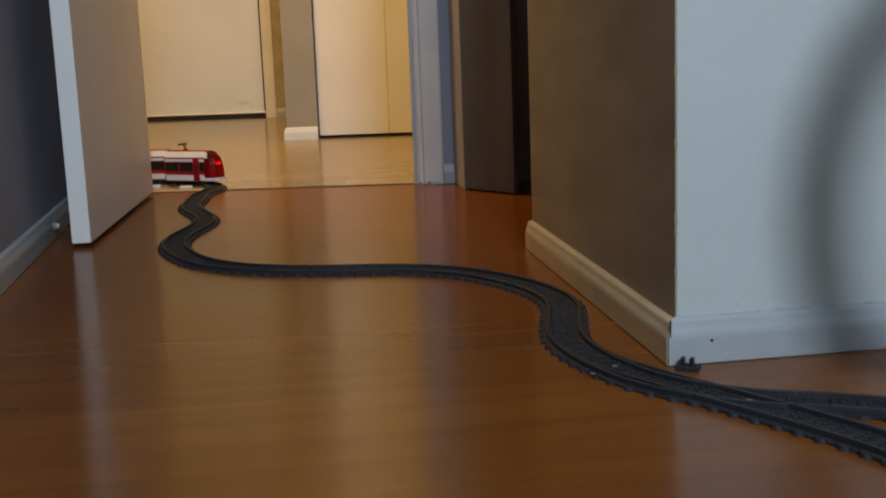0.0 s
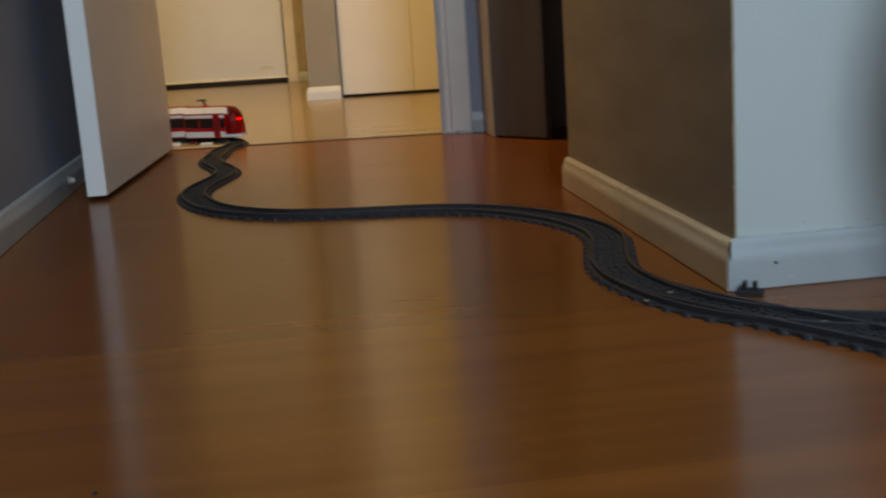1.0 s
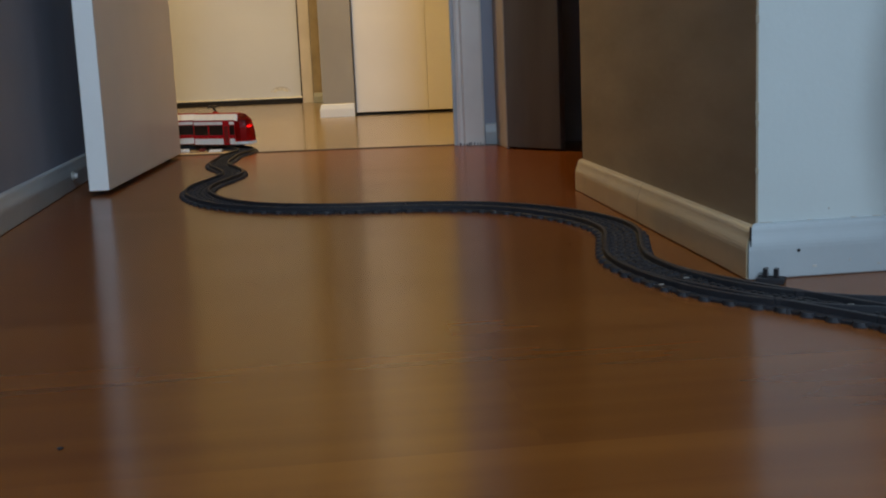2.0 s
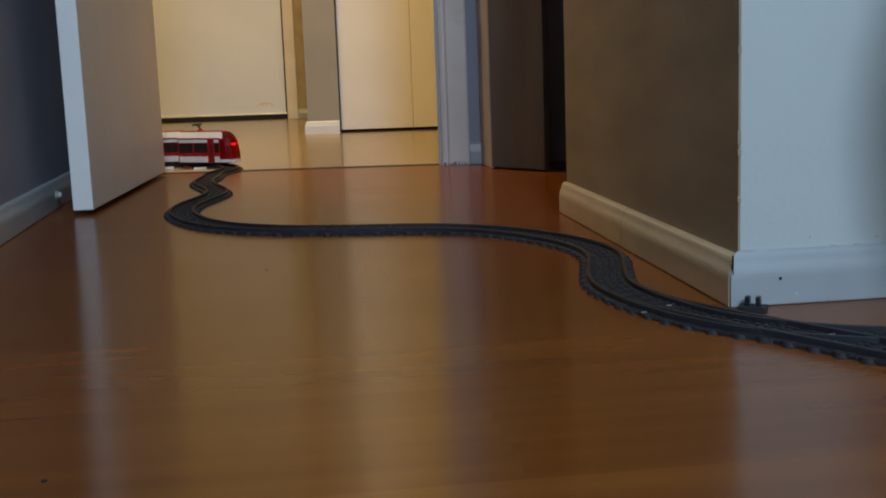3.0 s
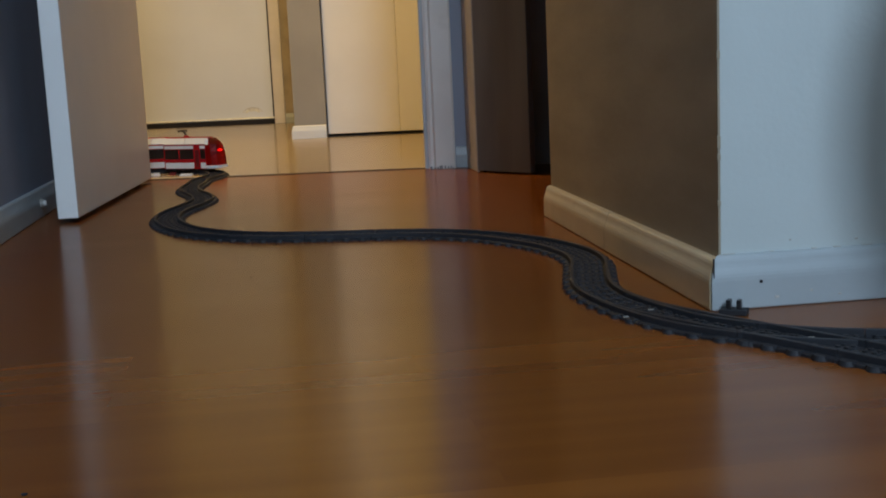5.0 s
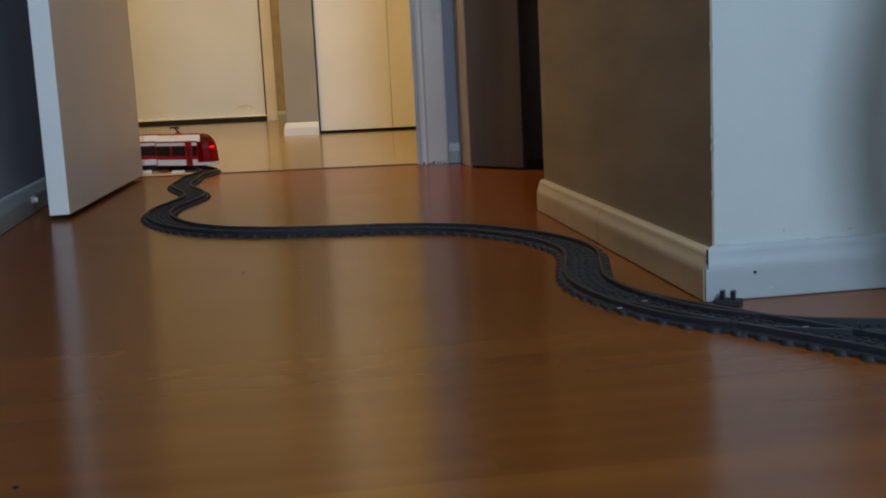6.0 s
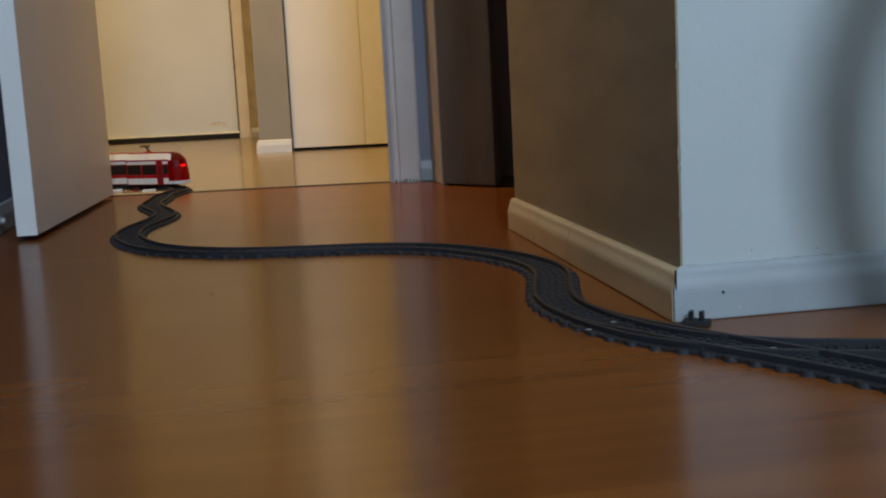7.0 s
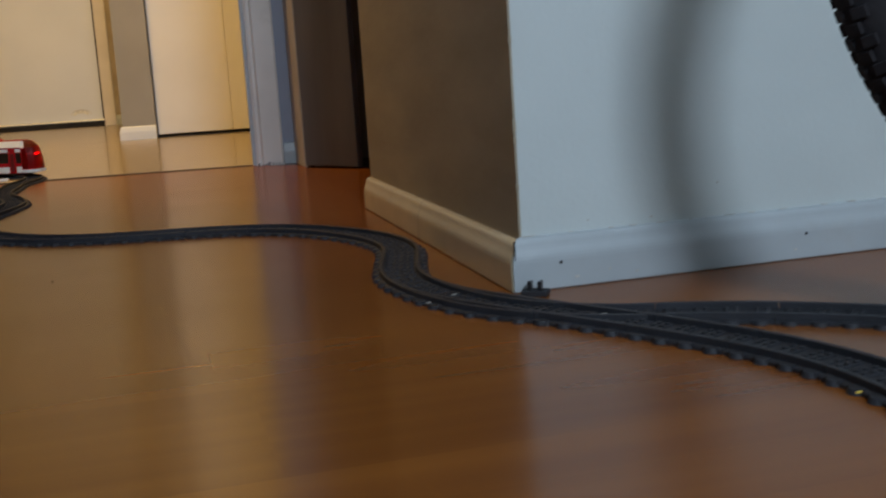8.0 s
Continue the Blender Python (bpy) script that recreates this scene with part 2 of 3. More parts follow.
# out of view; kept bright so that it bounces fill light
structure("wall_west", box(-2.1, -2.0, BACK, 0.7, -0.012, CEIL), WHITE_WALL, "unseen off-white wall closing the near room", "wall")
structure("wall_east", box(2.6, 2.7, BACK, STEP_Y + 0.1, -0.012, CEIL), WHITE_WALL, "unseen off-white wall closing the near room", "wall")
structure("wall_right", box(RIGHT, 2.6, STEP_Y, STEP_Y + 0.1, -0.012, CEIL), WHITE_WALL, "off-white painted wall with scuffs in cool daylight", "wall")
FACE, FACE_END = 0.720, 0.733


def upright(outline, z0, z1):
    """A plan outline drawn up from z0 to z1."""
    bm = bmesh.new()
    lo = [bm.verts.new((px, py, z0)) for px, py in outline]
    hi = [bm.verts.new((px, py, z1)) for px, py in outline]
    n = len(outline)
    for i in range(n):
        bm.faces.new((lo[i], lo[(i + 1) % n], hi[(i + 1) % n], hi[i]))
    bm.faces.new(lo[::-1])
    bm.faces.new(hi)
    bmesh.ops.recalc_face_normals(bm, faces=bm.faces)
    return bm


structure("wall_left", upright([(WALL_A.x - 0.1, WALL_A.y), tuple(WALL_A), tuple(WALL_B), (WALL_B.x - 0.1, WALL_B.y)], -0.012, CEIL), GREY_PAINT, "grey painted wall along the passage", "wall")
structure("wall_corner", upright([(FACE, STEP_Y + 0.0005), (FACE_END, TAN_END), (FACE_END + 0.1, TAN_END), (FACE_END + 0.1, STEP_Y + 0.1), (RIGHT, STEP_Y + 0.1), (RIGHT, STEP_Y + 0.0005)], -0.012, CEIL), TAUPE, "taupe painted end wall beside the passage", "wall")
bm = bmesh.new()
add_box(bm, -2.1, WIN_X - WIN_W / 2, BACK - 0.1, BACK, -0.012, CEIL)
add_box(bm, WIN_X + WIN_W / 2, 2.7, BACK - 0.1, BACK, -0.012, CEIL)
add_box(bm, WIN_X - WIN_W / 2, WIN_X + WIN_W / 2, BACK - 0.1, BACK, -0.012, WIN_Z - WIN_H / 2)
add_box(bm, WIN_X - WIN_W / 2, WIN_X + WIN_W / 2, BACK - 0.1, BACK, WIN_Z + WIN_H / 2, CEIL)
structure("wall_south", bm, WHITE_WALL, "off-white wall with a window opening", "wall")

# wall with the doorway to the hall
OPEN_L, OPEN_R, HEAD = -0.105, 0.673, 2.04
bm = bmesh.new()
add_box(bm, -1.6, OPEN_L, DOOR_Y, DOOR_Y + 0.1, -0.012, CEIL)
add_box(bm, OPEN_R, 1.9, DOOR_Y, DOOR_Y + 0.1, -0.012, CEIL)
add_box(bm, OPEN_L, OPEN_R, DOOR_Y, DOOR_Y + 0.1, HEAD, CEIL)
hall_structure("wall_doorway", bm, GREY_PAINT, "grey painted wall round the hall doorway", "wall")

# closet recess on the passage's right
structure("wall_stub", box(0.771, 0.873, 2.905, 3.10, -0.012, CEIL), TAUPE, "short taupe wall beside the closet", "wall")
# the black stands for the closet's unlit inside
structure("wall_closet_back", box(1.5, 1.6, STEP_Y + 0.1, 3.05, -0.012, CEIL), BLACK_PLASTIC, "closet back wall, coloured black for the unlit inside", "wall")
structure("wall_closet_head", box(RIGHT + 0.01, RIGHT + 0.1, TAN_END, 2.905, 2.06, CEIL), TAUPE, "taupe wall above the closet opening", "wall")

# hall
hall_structure("wall_hall_west", box(-1.6, -1.5, DOOR_Y + 0.1, HALL_FAR, -0.012, CEIL), TAUPE, "taupe painted hall wall", "wall")
hall_structure("wall_hall_east", box(1.8, 1.9, DOOR_Y + 0.1, CLOSET_Y, -0.012, CEIL), TAUPE, "taupe painted hall wall", "wall")
CL0, CL1 = 0.212, 0.806
bm = bmesh.new()
add_box(bm, PIER_X, CL0, CLOSET_Y, CLOSET_Y + 0.1, -0.012, CEIL)
add_box(bm, CL1, 1.9, CLOSET_Y, CLOSET_Y + 0.1, -0.012, CEIL)
add_box(bm, CL0, CL1, CLOSET_Y, CLOSET_Y + 0.1, 2.04, CEIL)
hall_structure("wall_hall_closet", bm, HALL_GREY, "warm grey painted wall round the hall closet", "wall")
hall_structure("wall_pier_side", box(PIER_X, PIER_X + 0.1, CLOSET_Y + 0.1, HALL_FAR, -0.012, CEIL), HALL_GREY, "warm grey side of the hall closet", "wall")
FD0, FD1 = -1.187, -0.276
bm = bmesh.new()
add_box(bm, -1.6, FD0, HALL_FAR, HALL_FAR + 0.12, -0.012, CEIL)
add_box(bm, FD1, PIER_X + 0.1, HALL_FAR, HALL_FAR + 0.12, -0.012, CEIL)
add_box(bm, FD0, FD1, HALL_FAR, HALL_FAR + 0.12, 2.06, CEIL)
hall_structure("wall_hall_end", bm, TAUPE, "taupe painted wall at the end of the hall", "wall")
hall_structure("wall_outside", box(-1.6, 0.6, HALL_FAR + 0.12, HALL_FAR + 0.16, -0.012, CEIL), SUBFLOOR, "dark backing behind the entrance door", "wall")

# ---- trim ----
BASE_H = 0.052
BASE_PROFILE = ((0, 0.0006), (0.0108, 0.0006), (0.0115, 0.002), (0.0115, 0.028), (0.0112, 0.0315), (0.0106, 0.0345), (0.0097, 0.0375), (0.0087, 0.0405), (0.0079, 0.0435), (0.0073, 0.0465), (0.0065, 0.0490), (0.0052, 0.0508), (0.0030, 0.0518), (0.001, BASE_H), (0, BASE_H))


def board_mesh(a, b, start=0.0, end=0.0, thick=1.0, high=1.0):
    """A moulded board from a to b, its face on the left of the way; start and end: the mitre, as the slope of each cut."""
    a, b = Vector((*a, 0)), Vector((*b, 0))
    way = (b - a).normalized()
    side = Vector((-way.y, way.x, 0))
    bm = bmesh.new()
    rings = []
    for base, slope, sign in ((a, start, -1), (b, end, 1)):
        rings.append([bm.verts.new(base + side * o * thick + way * (sign * slope * o) + Vector((0, 0, z * high))) for o, z in BASE_PROFILE])
    n = len(BASE_PROFILE)
    for i in range(n):
        bm.faces.new((rings[0][i], rings[0][(i + 1) % n], rings[1][(i + 1) % n], rings[1][i]))
    bm.faces.new(rings[0][::-1])
    bm.faces.new(rings[1])
    bmesh.ops.recalc_face_normals(bm, faces=bm.faces)
    return bm


def baseboard(name, a, b, start=0.0, end=0.0, label="white painted baseboard with a moulded top", mat=DIM_TRIM, thick=1.0, high=1.0):
    return structure(name, board_mesh(a, b, start, end, thick, high), mat, label, "baseboard")


def run(a, b, start=0.0, end=0.0, label="white painted baseboard with a moulded top", mat=DIM_TRIM):
    return baseboard("baseboard", a, b, start, end, label, mat)


def hall_run(a, b, *rest):
    """The same, given in the hall's own axes."""
    a, b = (HALL @ Vector((*p, 0)) for p in (a, b))
    return run(a.xy, b.xy, *rest)


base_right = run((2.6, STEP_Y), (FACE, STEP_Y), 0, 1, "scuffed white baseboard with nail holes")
base_tan = baseboard("baseboard", (FACE, STEP_Y + 0.0012), (FACE_END, TAN_END), 0.95, 0, "glossy white baseboard under the taupe wall, yellow lamp light in its colour", LAMPLIT_TRIM, 1.12, 0.945)
run(WALL_B, WALL_A, 0, 0, "white baseboard in shade along the grey wall")
hall_run((0.770, DOOR_Y), (0.735, DOOR_Y), 0, 0, "short white baseboard block beside the door casing")
hall_run((CL0, CLOSET_Y), (PIER_X, CLOSET_Y), 0, 1, "white baseboard round the hall pier, cool daylight in its colour", DAYLIT_WHITE)
hall_run((PIER_X, CLOSET_Y), (PIER_X, HALL_FAR), 1, 0, "white baseboard round the hall pier, cool daylight in its colour", DAYLIT_WHITE)


def casing(name, x0, x1, y, depth, z1, mat, label):
    """An upright door casing, its face towards -y, with stepped edges."""
    w = x1 - x0
    outline = [(x0, y), (x0, y - depth * 0.55), (x0 + w * 0.1, y - depth * 0.7), (x0 + w * 0.2, y - depth * 0.62), (x0 + w * 0.28, y - depth), (x1 - w * 0.06, y - depth), (x1, y - depth * 0.85), (x1, y)]
    bm = bmesh.new()
    lo = [bm.verts.new((px, py, 0)) for px, py in outline]
    hi = [bm.verts.new((px, py, z1)) for px, py in outline]
    n = len(outline)
    for i in range(n):
        bm.faces.new((lo[i], lo[(i + 1) % n], hi[(i + 1) % n], hi[i]))
    bm.faces.new(lo[::-1])
    bm.faces.new(hi)
    bmesh.ops.recalc_face_normals(bm, faces=bm.faces)
    return hall_structure(name, bm, mat, label, "door casing")


casing("trim_doorway_right", OPEN_R - 0.006, 0.733, DOOR_Y, 0.016, HEAD + 0.06, LIT_CASING_PAINT, "white moulded casing of the hall doorway")
casing("trim_doorway_left", OPEN_L - 0.06, OPEN_L + 0.004, DOOR_Y, 0.012, HEAD + 0.06, LIT_CASING_PAINT, "white moulded casing of the hall doorway")
hall_structure("trim_jamb_right", box(OPEN_R - 0.016, OPEN_R, DOOR_Y + 0.001, DOOR_Y + 0.102, 0, HEAD, 0.002), DIM_TRIM, "white door jamb of the hall doorway", "door jamb")
hall_structure("trim_jamb_left", box(OPEN_L, OPEN_L + 0.016, DOOR_Y + 0.001, DOOR_Y + 0.102, 0, HEAD, 0.002), DIM_TRIM, "white door jamb of the hall doorway", "door jamb")
hall_structure("trim_threshold", box(OPEN_L + 0.016, OPEN_R - 0.016, DOOR_Y + 0.008, DOOR_Y + 0.020, -0.002, 0.0025, 0.001), DARK_METAL, "thin dark floor strip in the doorway", "threshold strip")
# darker and more beige than the other casings, with blotches
structure("trim_closet_casing", box(0.756, 0.770, 2.900, 3.050, 0, 2.1, 0.002), material("beige_casing_paint", (0.36, 0.325, 0.28), 0.45, tint=0.12, scale=9, bump=0.1, stain=0.35), "blotchy beige casing of the side closet", "door casing")

# grime where the mop never reaches, at the foot of the casing
FOOT_GRIME = material("dark_foot_grime", (0.17, 0.165, 0.17), 0.8, tint=0.3, scale=80)
random.seed(14)
for i in range(9):
    gx = 0.672 + 0.0068 * i + random.uniform(-0.002, 0.002)
    hall_part("scuff", box(gx, gx + random.uniform(0.002, 0.007), DOOR_Y - 0.0166, DOOR_Y - 0.0150, 0.0002, random.uniform(0.0025, 0.009), 0.0004), FOOT_GRIME, bpy.data.objects["trim_doorway_right"], "dark grime on the foot")

# far entrance door
far_door = hall_structure("door_2", box(FD0 + 0.004, FD1 - 0.008, HALL_FAR + 0.03, HALL_FAR + 0.07, 0.037, 2.05, 0.002), DAYLIT_WHITE, "plain white entrance door with scuffed lower edge", "door")
hall_part("door_sweep", box(FD0 + 0.006, FD1 - 0.006, HALL_FAR + 0.008, HALL_FAR + 0.0295, 0.0265, 0.0375, 0.004), PALE_SWEEP, far_door, "pale metal door sweep")
# its black covers the shaded gap below the sweep
hall_part("sill", box(FD0, FD1, HALL_FAR - 0.01, HALL_FAR + 0.11, 0.0, 0.0245, 0.002), RUBBER, far_door, "sill strip coloured black for the dark gap under the door")
# black strip added to draw the shaded gap between door and casing
hall_part("gap_strip", box(FD1 - 0.0125, FD1 - 0.0045, HALL_FAR + 0.018, HALL_FAR + 0.0298, 0.026, 2.05, 0.001), RUBBER, far_door, "black strip put in for the dark gap at the edge")
# a worn arc where the paint has peeled
for name, mat, radius, wide, text in (("scuff", material("greyed_bare_paint", (0.60, 0.60, 0.59), 0.6, tint=0.25, scale=60), 0.031, 0.008, "grey worn arc"), ("peel", material("yellowed_paint", (0.68, 0.67, 0.60), 0.5, tint=0.2, scale=50), 0.021, 0.017, "yellowed peeling paint")):
    random.seed(5)
    bm = bmesh.new()
    rings = []
    for i in range(15):
        a = radians(12 + 11.2 * i)
        taper = 0.25 + 0.75 * math.sin(math.pi * (i + 0.5) / 15)
        ring = []
        for d in (-0.5, 0.5):
            rr = radius + wide * taper * d + random.uniform(-0.0015, 0.0015)
            ring.append([bm.verts.new((FD1 - 0.125 + rr * 1.7 * math.cos(a), HALL_FAR + y, 0.058 + rr * math.sin(a))) for y in (0.0288, 0.0302)])
        rings.append(ring)
    for (a, b), (c, d) in zip(rings, rings[1:]):
        bm.faces.new((a[0], b[0], d[0], c[0]))
        bm.faces.new((a[0], c[0], c[1], a[1]))
        bm.faces.new((b[0], b[1], d[1], d[0]))
    bmesh.ops.recalc_face_normals(bm, faces=bm.faces)
    hall_part(name, bm, mat, far_door, text)
hall_structure("trim_entrance_right", box(FD1, FD1 + 0.058, HALL_FAR - 0.014, HALL_FAR + 0.03, 0, 2.1, 0.003), LIT_CASING_PAINT, "white casing of the entrance door, lightened and warmed for lamp light", "door casing")
hall_structure("trim_entrance_left", box(FD0 - 0.045, FD0, HALL_FAR - 0.014, HALL_FAR + 0.03, 0, 2.1, 0.003), LIT_CASING_PAINT, "white casing of the entrance door, lightened and warmed for lamp light", "door casing")
hall_run((PIER_X - 0.012, HALL_FAR), (FD1 + 0.059, HALL_FAR), 0, 0, "short white baseboard at the hall's end")

# hall closet with a folding door
closet = hall_structure("door_3", box(CL0 + 0.004, 0.498, CLOSET_Y + 0.02, CLOSET_Y + 0.05, 0.014, 2.03, 0.002), DOOR_PAINT, "cream folding closet door in warm light", "door")
hall_part("panel", box(0.4988, CL1 - 0.004, CLOSET_Y + 0.02, CLOSET_Y + 0.05, 0.014, 2.03, 0.002), DOOR_PAINT, closet)
hall_part("track", box(CL0, CL1, CLOSET_Y + 0.022, CLOSET_Y + 0.098, 0.0, 0.006), BLACK_PLASTIC, closet, "black floor strip in the gap under the door")
# dark sheet close behind the doors, in place of a shaded interior
hall_structure("wall_closet_inside", box(CL0 - 0.05, CL1 + 0.05, CLOSET_Y + 0.1, CLOSET_Y + 0.14, 0, 2.1), SUBFLOOR, "dark sheet in place of the unlit hall closet inside", "wall")

# white passage door, standing open along the left wall
DOOR_NEAR, DOOR_FAR = Vector((-0.0472, 2.3464, 0)), Vector((-0.0105, 3.13, 0))
swing = math.degrees(math.atan2(-(DOOR_NEAR - DOOR_FAR).x, (DOOR_NEAR - DOOR_FAR).y)) + 180
leaf_len = (DOOR_FAR - DOOR_NEAR).length
door = structure("door_1", box(-0.035, 0.0, 0.0, leaf_len, 0.010, 2.03, 0.0015), DOOR_PAINT, "white painted door standing wide open by the grey wall", "door")
door.matrix_world = pose(DOOR_NEAR.x, DOOR_NEAR.y, 0, 0, 0, swing)
bm = bmesh.new()
add_cyl(bm, 0.026, 0.006, pose(0.003, 0.07, 0.95, 0, 90, 0), 24)
add_cyl(bm, 0.010, 0.04, pose(0.022, 0.07, 0.95, 0, 90, 0), 16)
bmesh.ops.create_uvsphere(bm, u_segments=20, v_segments=12, radius=0.026, matrix=pose(0.052, 0.07, 0.95))
part("door_handle", bm, ALUMINIUM, door, "round metal door knob", True)

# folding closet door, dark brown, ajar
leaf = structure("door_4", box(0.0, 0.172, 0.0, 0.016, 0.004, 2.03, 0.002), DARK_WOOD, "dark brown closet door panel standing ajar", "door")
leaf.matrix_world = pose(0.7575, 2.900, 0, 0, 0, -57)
part("pin", box(0.003, 0.015, 0.003, 0.013, 0.0, 0.004), DARK_METAL, leaf, "dark pivot pin")

# ---- things: railway ----
PIECE = 0.096
# the turn of each flexible piece of the main line, in degrees to the left
MAIN_TURNS = (0.1, -0.2, -0.4, -0.7, -1.0, -1.2, 2.7, 0.1, -29.0, -22.4, -26.7, -18.2, 19.9, -6.8, 13.4, 10.4, -10.3, -17.8, -4.2, 12.1, 13.9, 9.2, 17.1, 19.4, 16.2, 4.1, -18.0, -23.8, -12.7, -16.5, -21.6, 1.7, 20.2, 19.4, 4.2, -1.0, -6.1, -16.0, -17.7, -11.4, -7.7)
SIDE_TURNS = (11.8, 24.7, 25.3, -14.6, -10.7, -6.3, -1.9)
RAIL_TOP = 0.0098


class Line:
    """A way over the floor made of arcs of one length; at(s) gives the place and the heading."""

    def __init__(self, x, y, heading, turns):
        self.nodes = []
        for turn in (*turns, 0):
            self.nodes.append((x, y, heading, radians(turn)))
            x, y, heading = *self.step(x, y, heading, radians(turn), PIECE), heading + radians(turn)

    @staticmethod
    def step(x, y, heading, turn, s):
        k = turn / PIECE
        mid = heading + k * s / 2
        chord = s if abs(k) < 1e-6 else 2 * math.sin(k * s / 2) / k
        return x + chord * math.cos(mid), y + chord * math.sin(mid)

    def at(self, s):
        i = min(max(int(s // PIECE), 0), len(self.nodes) - 1)
        x, y, heading, turn = self.nodes[i]
        rest = s - i * PIECE
        return (*self.step(x, y, heading, turn, rest), heading + turn * rest / PIECE)


def sweep(line, s0, s1, outline, steps=6):
    """An outline (side, z) swept along the line."""
    bm = bmesh.new()
    rings = []
    for i in range(steps + 1):
        x, y, a = line.at(s0 + (s1 - s0) * i / steps)
        rings.append([bm.verts.new((x - math.sin(a) * o, y + math.cos(a) * o, z)) for o, z in outline])
    n = len(outline)
    for r0, r1 in zip(rings, rings[1:]):
        for i in range(n):
            bm.faces.new((r0[i], r0[(i + 1) % n], r1[(i + 1) % n], r1[i]))
    bm.faces.new(rings[0][::-1])
    bm.faces.new(rings[-1])
    bmesh.ops.recalc_face_normals(bm, faces=bm.faces)
    return bm


def rail_outline(o):
    return [(o - 0.0048, 0.0), (o - 0.0048, 0.0034), (o - 0.0022, 0.0042), (o - 0.0022, RAIL_TOP - 0.0006), (o - 0.0016, RAIL_TOP), (o + 0.0016, RAIL_TOP), (o + 0.0022, RAIL_TOP - 0.0006), (o + 0.0022, 0.0042), (o + 0.0048, 0.0034), (o + 0.0048, 0.0)]


def tie_mesh():
    """One sleeper: a moulded plate with raised ends."""
    bm = bmesh.new()
    add_box(bm, -0.0068, 0.0068, -0.027, 0.027, 0.0, 0.0042, 0.0006)
    for e in (-1, 1):
        add_cyl(bm, 0.0072, 0.0040, pose(0, e * 0.0240, 0.0020), 18, 0.0056)
        for o in (-0.004, 0.004):
            add_cyl(bm, 0.0024, 0.0017, pose(o, e * 0.004, 0.0049), 8)
            add_cyl(bm, 0.0024, 0.0017, pose(o, e * 0.012, 0.0049), 8)
    me = bpy.data.meshes.new("tie")
    bm.to_mesh(me)
    bm.free()
    me.materials.append(RAIL_GREY)
    return me


TIE = tie_mesh()


def railway(line, first, last, label):
    track = tagged(new("toy_railway_track"), label, "toy track", "track pieces on the floor")
    for i in range(first, last):
        section = part("track_section", sweep(line, i * PIECE + 0.0004, (i + 1) * PIECE - 0.0004, [(-0.0262, 0.0), (-0.0262, 0.0026), (-0.0252, 0.0032), (0.0252, 0.0032), (0.0262, 0.0026), (0.0262, 0.0)]), RAIL_GREY, track)
        for o in (-0.0195, 0.0195):
            part("rail", sweep(line, i * PIECE + 0.0004, (i + 1) * PIECE - 0.0004, rail_outline(o)), RAIL_SHINE, section)
        for k in range(4):
            x, y, a = line.at(i * PIECE + (k + 0.5) * PIECE / 4)
            tie = new("tie", TIE)
            tie.parent = section
            tie.matrix_local = pose(x, y, 0.0002, 0, 0, math.degrees(a))
    return track


main_line = Line(-0.7654, 3.5835, -0.2172, MAIN_TURNS)
railway(main_line, 0, len(MAIN_TURNS), "winding dark grey plastic toy track laid across the floor")
fork = main_line.at(33 * PIECE)
side_line = Line(*fork, SIDE_TURNS)
side = railway(side_line, 0, len(SIDE_TURNS), "dark grey plastic toy siding branching off on the floor")

side.location.z = -0.0006

# small coloured flecks put in for bright glints on the track
for px, py, w, mat, note in ((0.7326, 1.155, 0.0017, PALE_PLASTIC, "pale fleck for a glint on the switch tip"), (0.6457, 1.2988, 0.0016, PALE_PLASTIC, "pale fleck for a glint on the rail"), (0.6155, 1.2775, 0.0014, PALE_PLASTIC, "pale fleck for a glint on the rail"), (0.7805, 0.883, 0.0012, YELLOW, "small yellow fleck for a bright spot on the track")):
    part("stud", box(px - w * 1.6, px + w * 1.6, py - 0.0008, py + 0.0008, 0.0088, RAIL_TOP + 0.0002, 0.0002), mat, side, note)

# switch stand beside the fork
stand = tagged(new("switch_stand"), "small dark grey toy switch stand at the wall corner", "toy switch")
stand.matrix_world = pose(0.7235, 1.2925, 0, 0, 0, -32)
part("base", box(-0.0125, 0.0125, -0.0075, 0.0075, 0.0, 0.0055, 0.0008), RAIL_GREY, stand)
for o in (-0.0048, 0.0048):
    bm = box(o - 0.0022, o + 0.0022, -0.004, 0.004, 0.0055, 0.0140, 0.0008)
    part("lever", bm, BLACK_PLASTIC, stand, "black upright lug")


# ---- things: train ----
HALF_W, SKIRT, SILL, BELT, EAVE, CROWN = 0.0265, 0.006, 0.022, 0.031, 0.068, 0.083


def studs(bm, x0, x1, z, rows, pitch=0.008):
    n = max(1, int((x1 - x0) / pitch))
    for i in range(n):
        for o in rows:
            add_cyl(bm, 0.0024, 0.0017, pose(x0 + (i + 0.5) * (x1 - x0) / n, o, z + 0.00085), 13)


